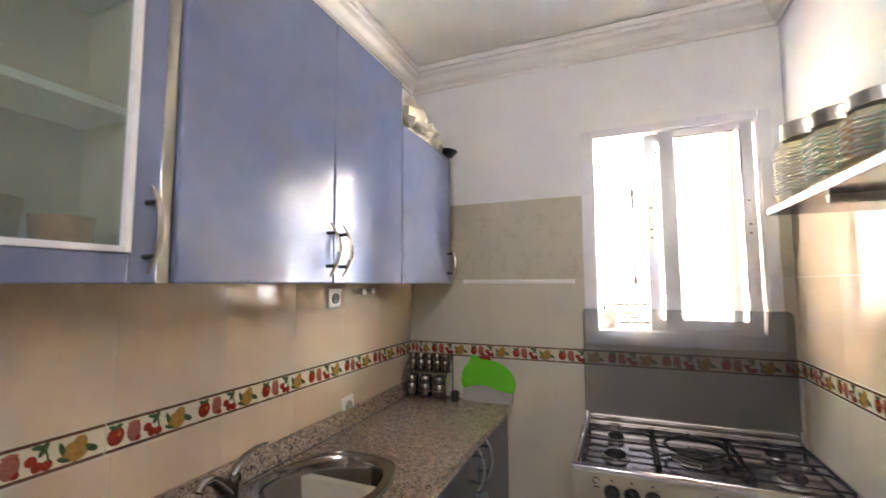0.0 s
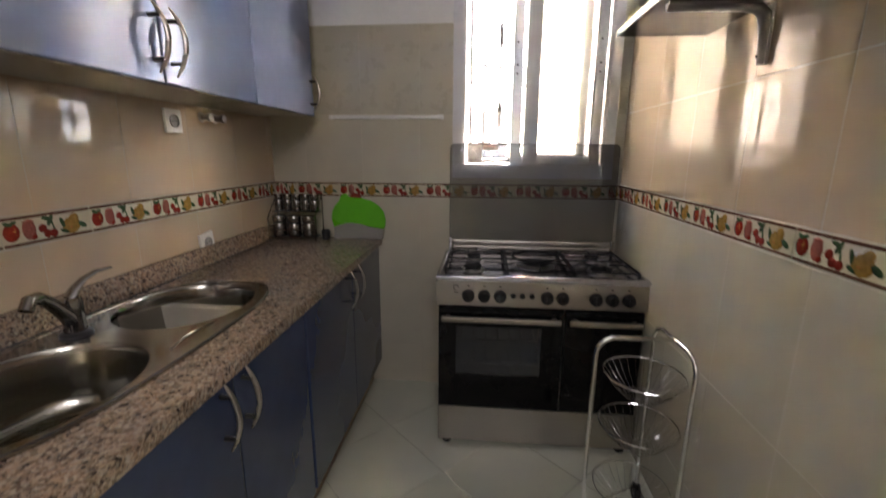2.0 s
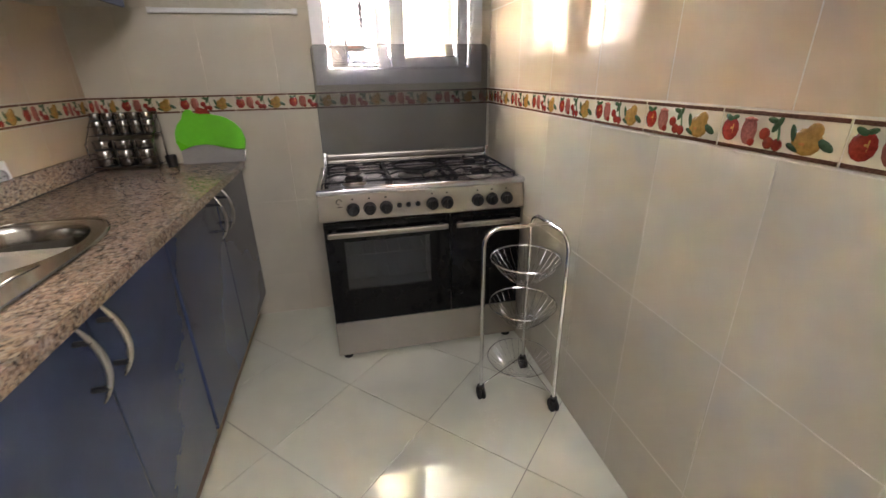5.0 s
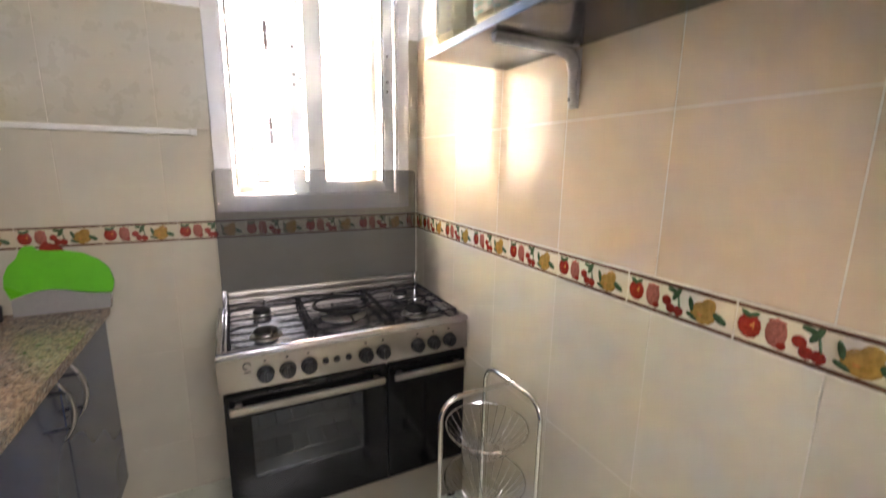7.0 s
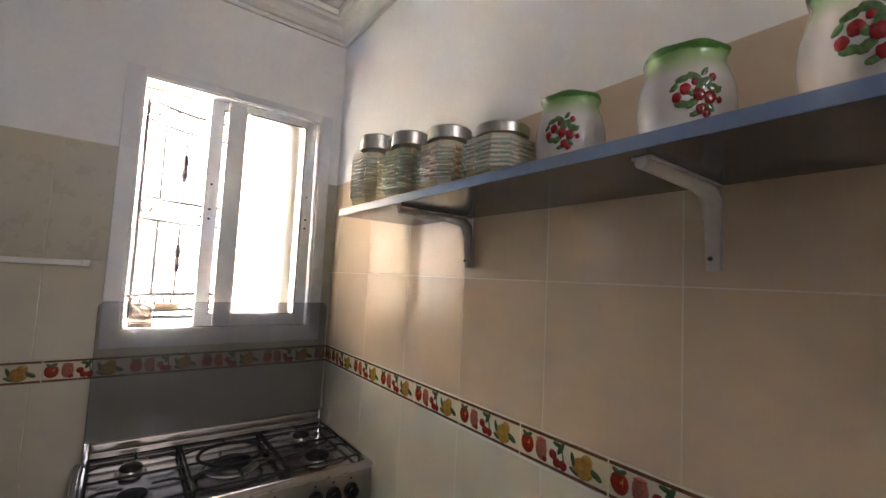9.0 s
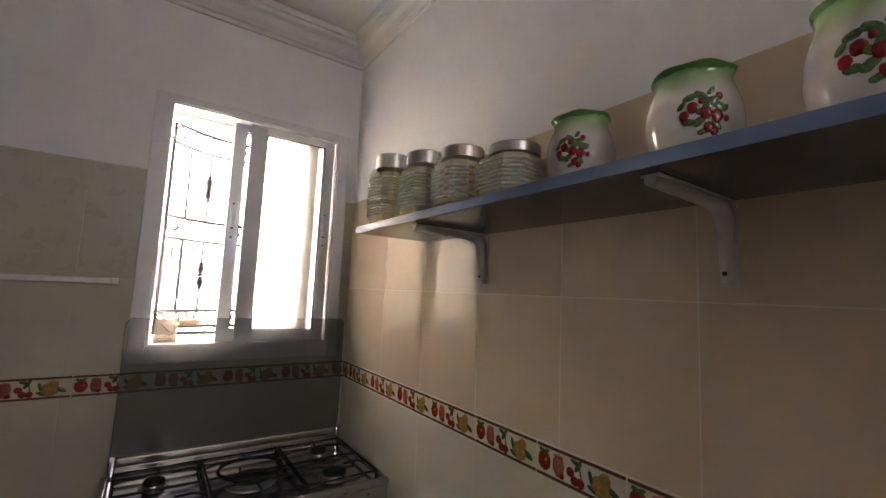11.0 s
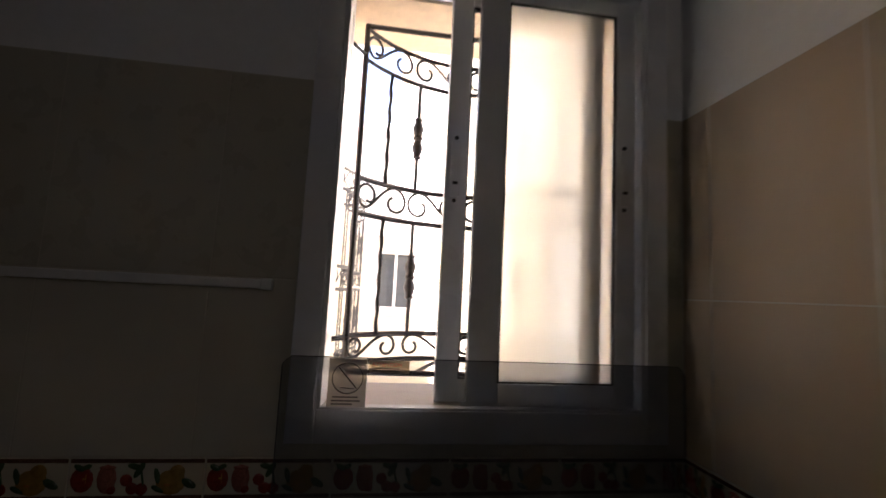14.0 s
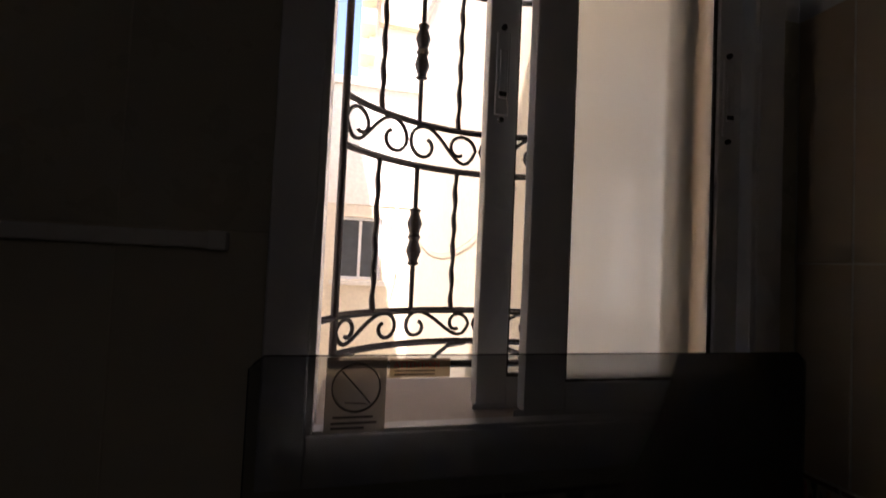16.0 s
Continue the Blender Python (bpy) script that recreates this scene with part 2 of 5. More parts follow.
M = dict(
    paint=surface("white_wall_paint", (0.87, 0.865, 0.85), 0.6, grain=60, vary=0.025, bump=0.06),
    ceiling=surface("ceiling_paint", (0.82, 0.79, 0.75), 0.7, grain=50, vary=0.025, bump=0.06),
    grout=surface("pale_grout", (0.67, 0.63, 0.55), 0.8, grain=90, vary=0.08),
    warm_grout=surface("cream_grout", (0.58, 0.52, 0.42), 0.7, grain=90, vary=0.06),
    floor_grout=surface("grey_floor_grout", (0.3, 0.28, 0.24), 0.85, grain=90, vary=0.15),
    # copy of the pale tile with the warmer light put into its colour
    tile=tile_stuff("cream_wall_tile_warmed", (0.61, 0.485, 0.355), 0.014, 0.06, 0.004, 0.18),
    tile_low=tile_stuff("pale_cream_wall_tile", (0.63, 0.585, 0.475), 0.014, 0.05, 0.004, 0.18),
    # same wall tile, olive and darker in place of the dark south it mirrors
    tile_dimmed=tile_stuff("wall_tile_dark_reflection", (0.52, 0.48, 0.37), 0.3, 0.03, 0.015),
    floor_tile=tile_stuff("pale_floor_tile", (0.78, 0.79, 0.665), 0.022, 0.04, 0.008, 0.42),
    border=tile_stuff("border_cream_glaze", (0.66, 0.58, 0.42), 0.08, 0.02),
    b_line=surface("border_brown", (0.14, 0.065, 0.04), 0.2, grain=300, vary=0.5),
    b_red=surface("fruit_red", (0.29, 0.03, 0.018), 0.12, grain=120, vary=0.35, coat=0.6),
    b_orange=surface("fruit_orange", (0.5, 0.2, 0.05), 0.12, grain=120, vary=0.3, coat=0.6),
    b_yellow=surface("fruit_yellow", (0.4, 0.23, 0.05), 0.12, grain=120, vary=0.3, coat=0.6),
    b_green=surface("leaf_green", (0.06, 0.11, 0.045), 0.15, grain=120, vary=0.35, coat=0.6),
    berry=surface("strawberry_red", (0.3, 0.012, 0.016), 0.2, grain=160, vary=0.4, coat=0.4),
    berry_leaf=surface("strawberry_leaf", (0.11, 0.2, 0.07), 0.2, grain=160, vary=0.5, coat=0.4),
    b_pink=surface("jar_rose", (0.36, 0.115, 0.08), 0.15, grain=160, vary=0.4, coat=0.6),
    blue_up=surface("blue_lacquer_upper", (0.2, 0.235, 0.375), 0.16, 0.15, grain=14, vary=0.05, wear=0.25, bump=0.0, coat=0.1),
    # base doors' blue darkened in the colour to offset the raised exposure
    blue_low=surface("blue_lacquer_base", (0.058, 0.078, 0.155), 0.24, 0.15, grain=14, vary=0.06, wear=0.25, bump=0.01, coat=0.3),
    blue_edge=surface("pale_blue_edge", (0.3, 0.36, 0.5), 0.25, 0.3, grain=30, vary=0.05),
    carcass=surface("beige_melamine", (0.56, 0.52, 0.43), 0.4, grain=40, vary=0.05),
    kick=surface("brown_plinth_board", (0.34, 0.22, 0.12), 0.5, grain=30, vary=0.2, stretch=(8, 1, 8)),
    black=surface("black_plastic", (0.015, 0.015, 0.016), 0.35, grain=90, vary=0.2),
    rubber=surface("black_rubber", (0.012, 0.012, 0.012), 0.65, grain=120, vary=0.3),
    enamel=surface("black_oven_glass", (0.006, 0.006, 0.0065), 0.1, grain=8, vary=0.2, wear=0.05, bump=0.0),
    oven_in=surface("dark_oven_cavity", (0.12, 0.12, 0.125), 0.4, grain=20, vary=0.2),
    steel=steel_stuff("brushed_steel", (0.43, 0.395, 0.35), 0.34, (0.6, 30, 30)),
    sink=steel_stuff("sink_steel", (0.36, 0.345, 0.315), 0.15, (8, 8, 8), 0.05),
    # bluish, bright steel colour stands in for the reflected window and sky
    hob=steel_stuff("hob_steel_sky_tint", (0.56, 0.555, 0.61), 0.17, (6, 6, 6), 0.04),
    chrome=steel_stuff("chrome", (0.75, 0.74, 0.73), 0.08, (3, 3, 3), 0.02),
    # chrome with the dark room it mirrors put into its colour
    dark_chrome=steel_stuff("chrome_darkened", (0.34, 0.33, 0.32), 0.12, (3, 3, 3), 0.05),
    jar_steel=steel_stuff("spice_jar_steel", (0.3, 0.28, 0.26), 0.22, (12, 12, 3), 0.1),
    satin=steel_stuff("satin_handle_metal", (0.5, 0.46, 0.42), 0.28, (20, 20, 4)),
    iron=surface("cast_iron", (0.012, 0.012, 0.013), 0.6, 0.0, grain=200, vary=0.4, bump=0.15),
    burner=steel_stuff("burner_alloy", (0.55, 0.53, 0.5), 0.3, (15, 15, 15)),
    granite=granite_stuff(),
    alu=surface("white_aluminium", (0.78, 0.78, 0.8), 0.3, grain=60, vary=0.02, bump=0.01),
    gasket=surface("dark_gasket", (0.03, 0.028, 0.028), 0.6, grain=100),
    frosted=frosted_stuff(),
    back_pane=tinted_pane("clear_pane", (0.95, 0.96, 0.95), 0.02),
    clear=tinted_pane("clear_glass_face", (0.98, 0.98, 0.98), 0.02),
    # grey film mixed in where the lid would mirror the light room
    lid=tinted_pane("smoked_lid_glass", (0.78, 0.783, 0.793), 0.16, 0.08, (0.28, 0.28, 0.28)),
    cab_glass=tinted_pane("cabinet_glass", (0.72, 0.79, 0.73), 0.04, 0.3, (0.46, 0.54, 0.48)),
    # its film is a painted stand-in for the room reflected in the pane
    oven_glass=tinted_pane("oven_window_glass", (0.55, 0.56, 0.58), 0.06, 0.3, (0.09, 0.095, 0.1)),
    plastic=surface("white_plastic", (0.8, 0.79, 0.76), 0.35, grain=60, vary=0.03),
    grey_plastic=surface("grey_plastic", (0.36, 0.35, 0.34), 0.4, grain=60, vary=0.05),
    green=surface("lime_green_plastic", (0.14, 0.6, 0.02), 0.3, grain=40, vary=0.05),
    wrap=surface("white_polythene", (0.66, 0.65, 0.63), 0.3, grain=50, vary=0.06),
    bag=surface("cream_cloth_bag", (0.68, 0.62, 0.5), 0.7, grain=60, vary=0.12, bump=0.3),
    # board colour lowered for the shade on its underside, all faces alike
    shelf=surface("grey_blue_laminate_darkened", (0.075, 0.073, 0.086), 0.15, grain=40, vary=0.04, wear=0.03),
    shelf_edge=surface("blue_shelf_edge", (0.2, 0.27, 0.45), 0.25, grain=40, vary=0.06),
    bracket=surface("grey_white_bracket", (0.56, 0.52, 0.51), 0.4, grain=60, vary=0.06),
    jar_glass=tinted_pane("jar_glass", (0.98, 0.98, 0.93), 0.04, 0.05, (0.7, 0.66, 0.5), 0.05),
    jar_fill=straw("pale_dry_goods", (0.92, 0.86, 0.72)),
    weave=straw("cream_woven_straw", (0.93, 0.92, 0.86)),
    weave_green=straw("green_woven_straw", (0.62, 0.83, 0.79)),
    weave_red=straw("orange_woven_straw", (0.88, 0.56, 0.44)),
    weave_dark=straw("lilac_woven_straw", (0.78, 0.76, 0.83)),
    ceramic=surface("white_ceramic", (0.76, 0.73, 0.7), 0.1, grain=8, vary=0.03, bump=0.01, coat=0.5),
    pot=pot_glaze(),
    ceramic_green=surface("green_ceramic_glaze", (0.2, 0.42, 0.12), 0.1, grain=20, vary=0.2, bump=0.02, coat=0.5),
    wrought=surface("black_wrought_iron", (0.03, 0.022, 0.02), 0.5, 0.4, grain=120, vary=0.4, bump=0.3),
    pale_iron=surface("grey_painted_iron", (0.07, 0.07, 0.075), 0.5, 0.2, grain=120, vary=0.2, bump=0.2),
    stucco=surface("cream_stucco", (0.8, 0.73, 0.61), 0.9, grain=25, vary=0.1, bump=0.4),
    stucco_white=surface("white_stucco", (0.84, 0.81, 0.77), 0.9, grain=25, vary=0.08, bump=0.4),
    stucco_orange=surface("orange_stucco", (0.74, 0.57, 0.4), 0.9, grain=25, vary=0.12, bump=0.4),
    sill=surface("worn_stone_sill", (0.64, 0.56, 0.51), 0.6, grain=25, vary=0.15, bump=0.2),
    ground=surface("courtyard_concrete", (0.48, 0.455, 0.42), 0.9, grain=8, vary=0.2, bump=0.3),
    dark_pane=surface("dark_far_glass", (0.09, 0.1, 0.11), 0.1, grain=5, vary=0.2),
    ink=surface("dark_print", (0.05, 0.045, 0.045), 0.5, grain=80),
    card=tinted_pane("translucent_sticker", (0.72, 0.69, 0.66), 0.3, 0.4, (0.75, 0.72, 0.68)),
    label=tinted_pane("beige_label_paper", (0.74, 0.66, 0.56), 0.4, 0.4, (0.72, 0.64, 0.55)),
    red_print=surface("red_print", (0.55, 0.05, 0.04), 0.5, grain=60),
)
M["enamel"].node_tree.nodes["Principled BSDF"].inputs["Specular IOR Level"].default_value = 0.22


# ---- mesh helpers ----
def cuboid(bm, lo, hi, bevel=0.0, mat=0, seg=2):
    """A box from corner to corner, with rounded edges."""
    lo, hi = Vector(lo), Vector(hi)
    made = bmesh.ops.create_cube(bm, size=1.0, matrix=Matrix.Translation((lo + hi) / 2) @ Matrix.Diagonal((*(hi - lo), 1)))
    verts = made["verts"]
    for f in {f for v in verts for f in v.link_faces}:
        f.material_index = mat
    if bevel:
        edges = list({e for v in verts for e in v.link_edges})
        bmesh.ops.bevel(bm, geom=edges, offset=bevel, segments=seg, affect="EDGES", profile=0.6, material=mat)
    return bm


def lathe(bm, profile, n=24, centre=(0, 0, 0), mat=0, turn=None):
    """A body of revolution round z from (radius, height) pairs; turn: a matrix applied to it."""
    m = Matrix.Translation(centre) @ (turn or Matrix())
    rings = []
    for r, z in profile:
        if r < 1e-5:
            rings.append([bm.verts.new(m @ Vector((0, 0, z)))])
        else:
            rings.append([bm.verts.new(m @ Vector((r * math.cos(2 * math.pi * k / n), r * math.sin(2 * math.pi * k / n), z))) for k in range(n)])
    for a, b in zip(rings, rings[1:]):
        for k in range(n):
            q = [a[k % len(a)], a[(k + 1) % len(a)], b[(k + 1) % len(b)], b[k % len(b)]]
            q = list(dict.fromkeys(q))
            if len(q) > 2:
                f = bm.faces.new(q)
                f.material_index, f.smooth = mat, True
    return bm


def tube(bm, points, radius, sides=8, closed=False, mat=0, flat=1.0):
    """A round (or flattened) rod along points. radius: one, or one a point."""
    pts = [Vector(p) for p in points]
    n = len(pts)
    radii = radius if isinstance(radius, (list, tuple)) else [radius] * n
    up = Vector((0, 0, 1))
    rings, side = [], None
    for k, p in enumerate(pts):
        a = pts[(k - 1) % n] if closed or k else p
        b = pts[(k + 1) % n] if closed or k < n - 1 else p
        d = (b - a).normalized()
        if side is None:
            side = d.cross(up) if abs(d.z) < 0.95 else d.cross(Vector((1, 0, 0)))
        side = (side - d * side.dot(d)).normalized()
        top = side.cross(d)
        rings.append([bm.verts.new(p + radii[k] * (side * math.cos(2 * math.pi * j / sides) + flat * top * math.sin(2 * math.pi * j / sides))) for j in range(sides)])
    pairs = list(zip(rings, rings[1:])) + ([(rings[-1], rings[0])] if closed else [])
    for a, b in pairs:
        for j in range(sides):
            f = bm.faces.new((a[j], a[(j + 1) % sides], b[(j + 1) % sides], b[j]))
            f.smooth, f.material_index = True, mat
    if not closed:
        for ring in (rings[0][::-1], rings[-1]):
            f = bm.faces.new(ring)
            f.material_index = mat
    return bm


def slab(bm, outline, height, mat=0, m=None, bevel=0.0):
    """A flat plate: the outline (x, y) raised by height along z, then set by the matrix m."""
    low = [bm.verts.new((x, y, 0)) for x, y in outline]
    high = [bm.verts.new((x, y, height)) for x, y in outline]
    faces = [bm.faces.new(low[::-1]), bm.faces.new(high)]
    k = len(low)
    faces += [bm.faces.new((low[i], low[(i + 1) % k], high[(i + 1) % k], high[i])) for i in range(k)]
    verts = low + high
    if bevel:
        rim = [e for e in faces[1].edges]
        out = bmesh.ops.bevel(bm, geom=rim, offset=bevel, segments=2, affect="EDGES")
        verts = list({v for v in verts if v.is_valid} | set(out["verts"]))
        faces = [f for f in faces if f.is_valid] + out["faces"]
    for f in faces:
        f.material_index = mat
    if m is not None:
        bmesh.ops.transform(bm, matrix=m, verts=[v for v in verts if v.is_valid])
    return bm


def blob(bm, centre, size, mat=0, rough=0.0, seg=10, rings=7, m=None):
    """An uneven ellipsoid."""
    made = bmesh.ops.create_uvsphere(bm, u_segments=seg, v_segments=rings, radius=1.0)
    for v in made["verts"]:
        k = 1 + rough * noise.noise(v.co * 2.3 + Vector(centre) * 9)
        v.co = Vector([c + s * q * k for c, s, q in zip(centre, size, v.co)])
        v.co = m @ v.co if m else v.co
        for f in v.link_faces:
            f.material_index, f.smooth = mat, True
    return bm


def mesh_of(name, bm, *mats):
    bmesh.ops.recalc_face_normals(bm, faces=bm.faces)
    for e in bm.edges:
        if len(e.link_faces) == 2 and e.calc_face_angle(0) > 0.7:
            e.smooth = False
    me = bpy.data.meshes.new(name)
    bm.to_mesh(me)
    bm.free()
    for m in mats:
        me.materials.append(M[m])
    return me


def part(name, bm, material, parent=None, label="", smooth=False):
    """One mesh object, under a thing or a part of it. material: a name, or several."""
    mats = (material,) if isinstance(material, str) else material
    me = mesh_of(name, bm, *mats)
    if smooth:
        me.polygons.foreach_set("use_smooth", [True] * len(me.polygons))
    ob = new(name, me)
    ob.parent = parent
    return tagged(ob, label)


def thing(name, at, label, category, group="", kind=""):
    """The Empty at a thing's base, which parents its parts."""
    ob = new(name)
    ob.empty_display_size = 0.05
    ob.matrix_world = at if isinstance(at, Matrix) else Matrix.Translation(at)
    return tagged(ob, label, category, group, kind)


def pane_part(name, lo, hi, axis, sign, material, parent, label=""):
    """A glass sheet: the face that looks along sign * axis has the given glazing, the others are clear."""
    bm = cuboid(bmesh.new(), lo, hi)
    bm.normal_update()
    for f in bm.faces:
        f.material_index = 0 if f.normal[axis] * sign > 0.5 else 1
    ob = part(name, bm, (material, "clear"), parent, label)
    ob.visible_shadow = False
    return ob


def box(name, lo, hi, material, parent=None, label="", bevel=0.002):
    return part(name, cuboid(bmesh.new(), lo, hi, bevel), material, parent, label)


def setting(name, bm, material, label, category):
    return tagged(part(name, bm, material), label, category, kind="structure")


# ---- the room ----
LEFT, RIGHT, NORTH, SOUTH, TOP = -1.111, 0.703, 2.174, -1.7, 2.745
GAP = 0.0035
TILE_TOP = 1.918
WIN = (-0.147, 0.655, 1.18, 2.24)
ROWS_Z = ((0.0, 0.233), (0.233, 0.636), (0.636, 1.072), (1.152, 1.495), (1.495, TILE_TOP))

# walls
bm = bmesh.new()
for lo, hi in (((-1.4, 1.235), (-0.14, 2.21)), ((0.61, 1.235), (1.0, 2.21)), ((-1.4, -0.2), (1.0, 1.235)), ((-1.4, 2.21), (1.0, 3.1))):
    cuboid(bm, (lo[0], NORTH + GAP, lo[1]), (hi[0], 2.374, hi[1]))
wall_north = setting("wall_north", bm, "paint", "white-painted wall with cream tiles below and a window opening", "wall")
wall_east = setting("wall_east", cuboid(bmesh.new(), (RIGHT + GAP, SOUTH - 0.2, -0.2), (RIGHT + 0.2, NORTH + GAP, 3.1)), "paint", "white-painted wall tiled in cream with a fruit border", "wall")
wall_west = setting("wall_west", cuboid(bmesh.new(), (LEFT - 0.2, SOUTH - 0.2, -0.2), (LEFT - GAP, NORTH + GAP, 3.1)), "paint", "white-painted wall tiled in cream behind the cabinets", "wall")
# unseen closing wall; its opening is added to hold the fill lamp
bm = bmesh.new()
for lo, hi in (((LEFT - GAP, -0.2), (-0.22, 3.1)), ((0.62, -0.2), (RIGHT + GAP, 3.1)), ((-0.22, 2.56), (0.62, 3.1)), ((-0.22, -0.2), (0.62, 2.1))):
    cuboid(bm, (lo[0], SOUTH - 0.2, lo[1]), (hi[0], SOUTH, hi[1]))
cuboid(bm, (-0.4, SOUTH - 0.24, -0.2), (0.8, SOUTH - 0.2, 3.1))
wall_south = setting("wall_south", bm, "paint", "plain white-painted wall with an added opening for the fill lamp", "wall")
floor = setting("floor", cuboid(bmesh.new(), (LEFT - GAP, SOUTH, -0.2), (RIGHT + GAP, NORTH + GAP, -0.003)), "floor_grout", "pale glossy floor tiles laid diagonally with grey joints", "floor")
ceiling = setting("ceiling", cuboid(bmesh.new(), (LEFT - GAP, SOUTH, TOP), (RIGHT + GAP, NORTH + GAP, 3.0)), "ceiling", "plain off-white painted ceiling", "ceiling")
bm = bmesh.new()
rings = []
for d, z in ((0.0, 2.615), (0.012, 2.615), (0.014, 2.632), (0.024, 2.637), (0.04, 2.655), (0.052, 2.685), (0.07, 2.698), (0.074, 2.712), (0.085, 2.716), (0.088, TOP - 0.003), (0.0, TOP - 0.003)):
    rings.append([bm.verts.new(p) for p in ((LEFT - GAP + d, SOUTH + d, z), (RIGHT + GAP - d, SOUTH + d, z), (RIGHT + GAP - d, NORTH + GAP - d, z), (LEFT - GAP + d, NORTH + GAP - d, z))])
for a, b in zip(rings, rings[1:]):
    for k in range(4):
        bm.faces.new((a[k], a[(k + 1) % 4], b[(k + 1) % 4], b[k]))
setting("trim", bm, "ceiling", "white moulded plaster cornice under the ceiling", "cornice")

# ---- window ----
window = thing("window_1", (0, 0, 0), "white aluminium sliding window with frosted panes, pushed half open", "window", kind="structure")
x0, x1, z0, z1 = WIN
bm = bmesh.new()
for lo, hi in (((x0, z0), (-0.092, z1)), ((0.603, z0), (x1, z1)), ((-0.092, z0), (0.603, 1.245)), ((-0.092, 2.207), (0.603, z1))):
    cuboid(bm, (lo[0], 2.160, lo[1]), (hi[0], 2.178, hi[1]), 0.003)
for lo, hi in (((-0.1, 1.235), (-0.083, 2.215)), ((0.594, 1.235), (0.611, 2.215)), ((-0.083, 2.2), (0.594, 2.215))):
    cuboid(bm, (lo[0], 2.163, lo[1]), (hi[0], 2.262, hi[1]), 0.002)
cuboid(bm, (-0.083, 2.163, 1.235), (0.594, 2.186, 1.25), 0.002)
for y, xa, xb in ((2.192, 0.2, 0.594), (2.227, 0.147, 0.594)):
    cuboid(bm, (xa, y, 1.243), (xb, y + 0.004, 1.2565), 0.001)
part("window_frame", bm, "alu", window)
bm = bmesh.new()
for lo, hi in (((-0.138, 2.194), (0.608, 2.2085)), ((-0.138, 1.249), (-0.124, 2.194)), ((0.595, 1.249), (0.608, 2.194))):
    cuboid(bm, (lo[0], 2.264, lo[1]), (hi[0], 2.38, hi[1]), 0.003)
part("outer_reveal", bm, "stucco_orange", window, "orange-tan plaster reveal outside the frame")


def sash(y, xa, xb, left, right, pane, lock_x):
    """One sliding leaf: two stiles, two rails, gasket, pane and a recessed latch."""
    s = part("sash", bmesh.new(), "alu", window)
    bm = bmesh.new()
    za, zb = 1.256, 2.204
    cuboid(bm, (xa, y, za), (xa + left, y + 0.026, zb), 0.003)
    cuboid(bm, (xb - right, y, za), (xb, y + 0.026, zb), 0.003)
    cuboid(bm, (xa + left, y + 0.001, za), (xb - right, y + 0.025, 1.297), 0.002)
    cuboid(bm, (xa + left, y + 0.001, 2.168), (xb - right, y + 0.025, zb), 0.002)
    part("sash_frame", bm, "alu", s)
    bm = bmesh.new()
    for lo, hi in (((xa + left, 1.297), (xa + left + 0.004, 2.168)), ((xb - right - 0.004, 1.297), (xb - right, 2.168)), ((xa + left, 1.297), (xb - right, 1.3)), ((xa + left, 2.165), (xb - right, 2.168))):
        cuboid(bm, (lo[0], y + 0.006, lo[1]), (hi[0], y + 0.02, hi[1]))
    part("gasket", bm, "gasket", s)
    pane_part("pane", (xa + left + 0.003, y + 0.010, 1.299), (xb - right - 0.003, y + 0.015, 2.166), 1, -1, pane, s)
    bm = bmesh.new()
    cuboid(bm, (lock_x - 0.011, y - 0.003, 1.70), (lock_x + 0.011, y + 0.002, 1.83), 0.002, 0)
    cuboid(bm, (lock_x - 0.006, y - 0.006, 1.725), (lock_x + 0.006, y - 0.002, 1.80), 0.002, 0)
    cuboid(bm, (lock_x - 0.006, y - 0.0065, 1.728), (lock_x + 0.006, y - 0.005, 1.735), 0, 1)
    for z in (1.692, 1.838):
        lathe(bm, ((0.0, 0.003), (0.004, 0.003), (0.005, 0.0), (0.005, -0.004)), 8, (lock_x, y - 0.002, z), 1, Matrix.Rotation(radians(90), 4, "X"))
    part("latch", bm, ("alu", "gasket"), s)
    return s


sash(2.216, 0.147, 0.522, 0.049, 0.042, "back_pane", 0.169)
sash(2.181, 0.21, 0.5885, 0.066, 0.0465, "frosted", 0.560)
setting("window_sill", cuboid(bmesh.new(), (-0.082, 2.1875, 1.20), (0.593, 2.41, 1.247), 0.004), "sill", "worn stone outer window sill", "window sill")

# ---- glazed wall and floor pieces ----
cache = {}


def tile_mesh(w, h, thick, mat):
    key = (round(w, 4), round(h, 4), mat)
    if key not in cache:
        bm = bmesh.new()
        e = 0.0012
        a = [bm.verts.new((x, 0, z)) for x, z in ((-w / 2, -h / 2), (w / 2, -h / 2), (w / 2, h / 2), (-w / 2, h / 2))]
        b = [bm.verts.new((x, -thick * 0.7, z)) for x, z in ((-w / 2, -h / 2), (w / 2, -h / 2), (w / 2, h / 2), (-w / 2, h / 2))]
        c = [bm.verts.new((x, -thick, z)) for x, z in ((-w / 2 + e, -h / 2 + e), (w / 2 - e, -h / 2 + e), (w / 2 - e, h / 2 - e), (-w / 2 + e, h / 2 - e))]
        for p, q in ((a, b), (b, c)):
            for k in range(4):
                bm.faces.new((p[k], p[(k + 1) % 4], q[(k + 1) % 4], q[k]))
        bm.faces.new(c)
        cache[key] = mesh_of("tile", bm, mat)
    return cache[key]


SIDES = dict(north=(wall_north, 0, lambda u: (u, NORTH + GAP)), east=(wall_east, -90, lambda u: (RIGHT + GAP, u)), west=(wall_west, 90, lambda u: (LEFT - GAP, u)))


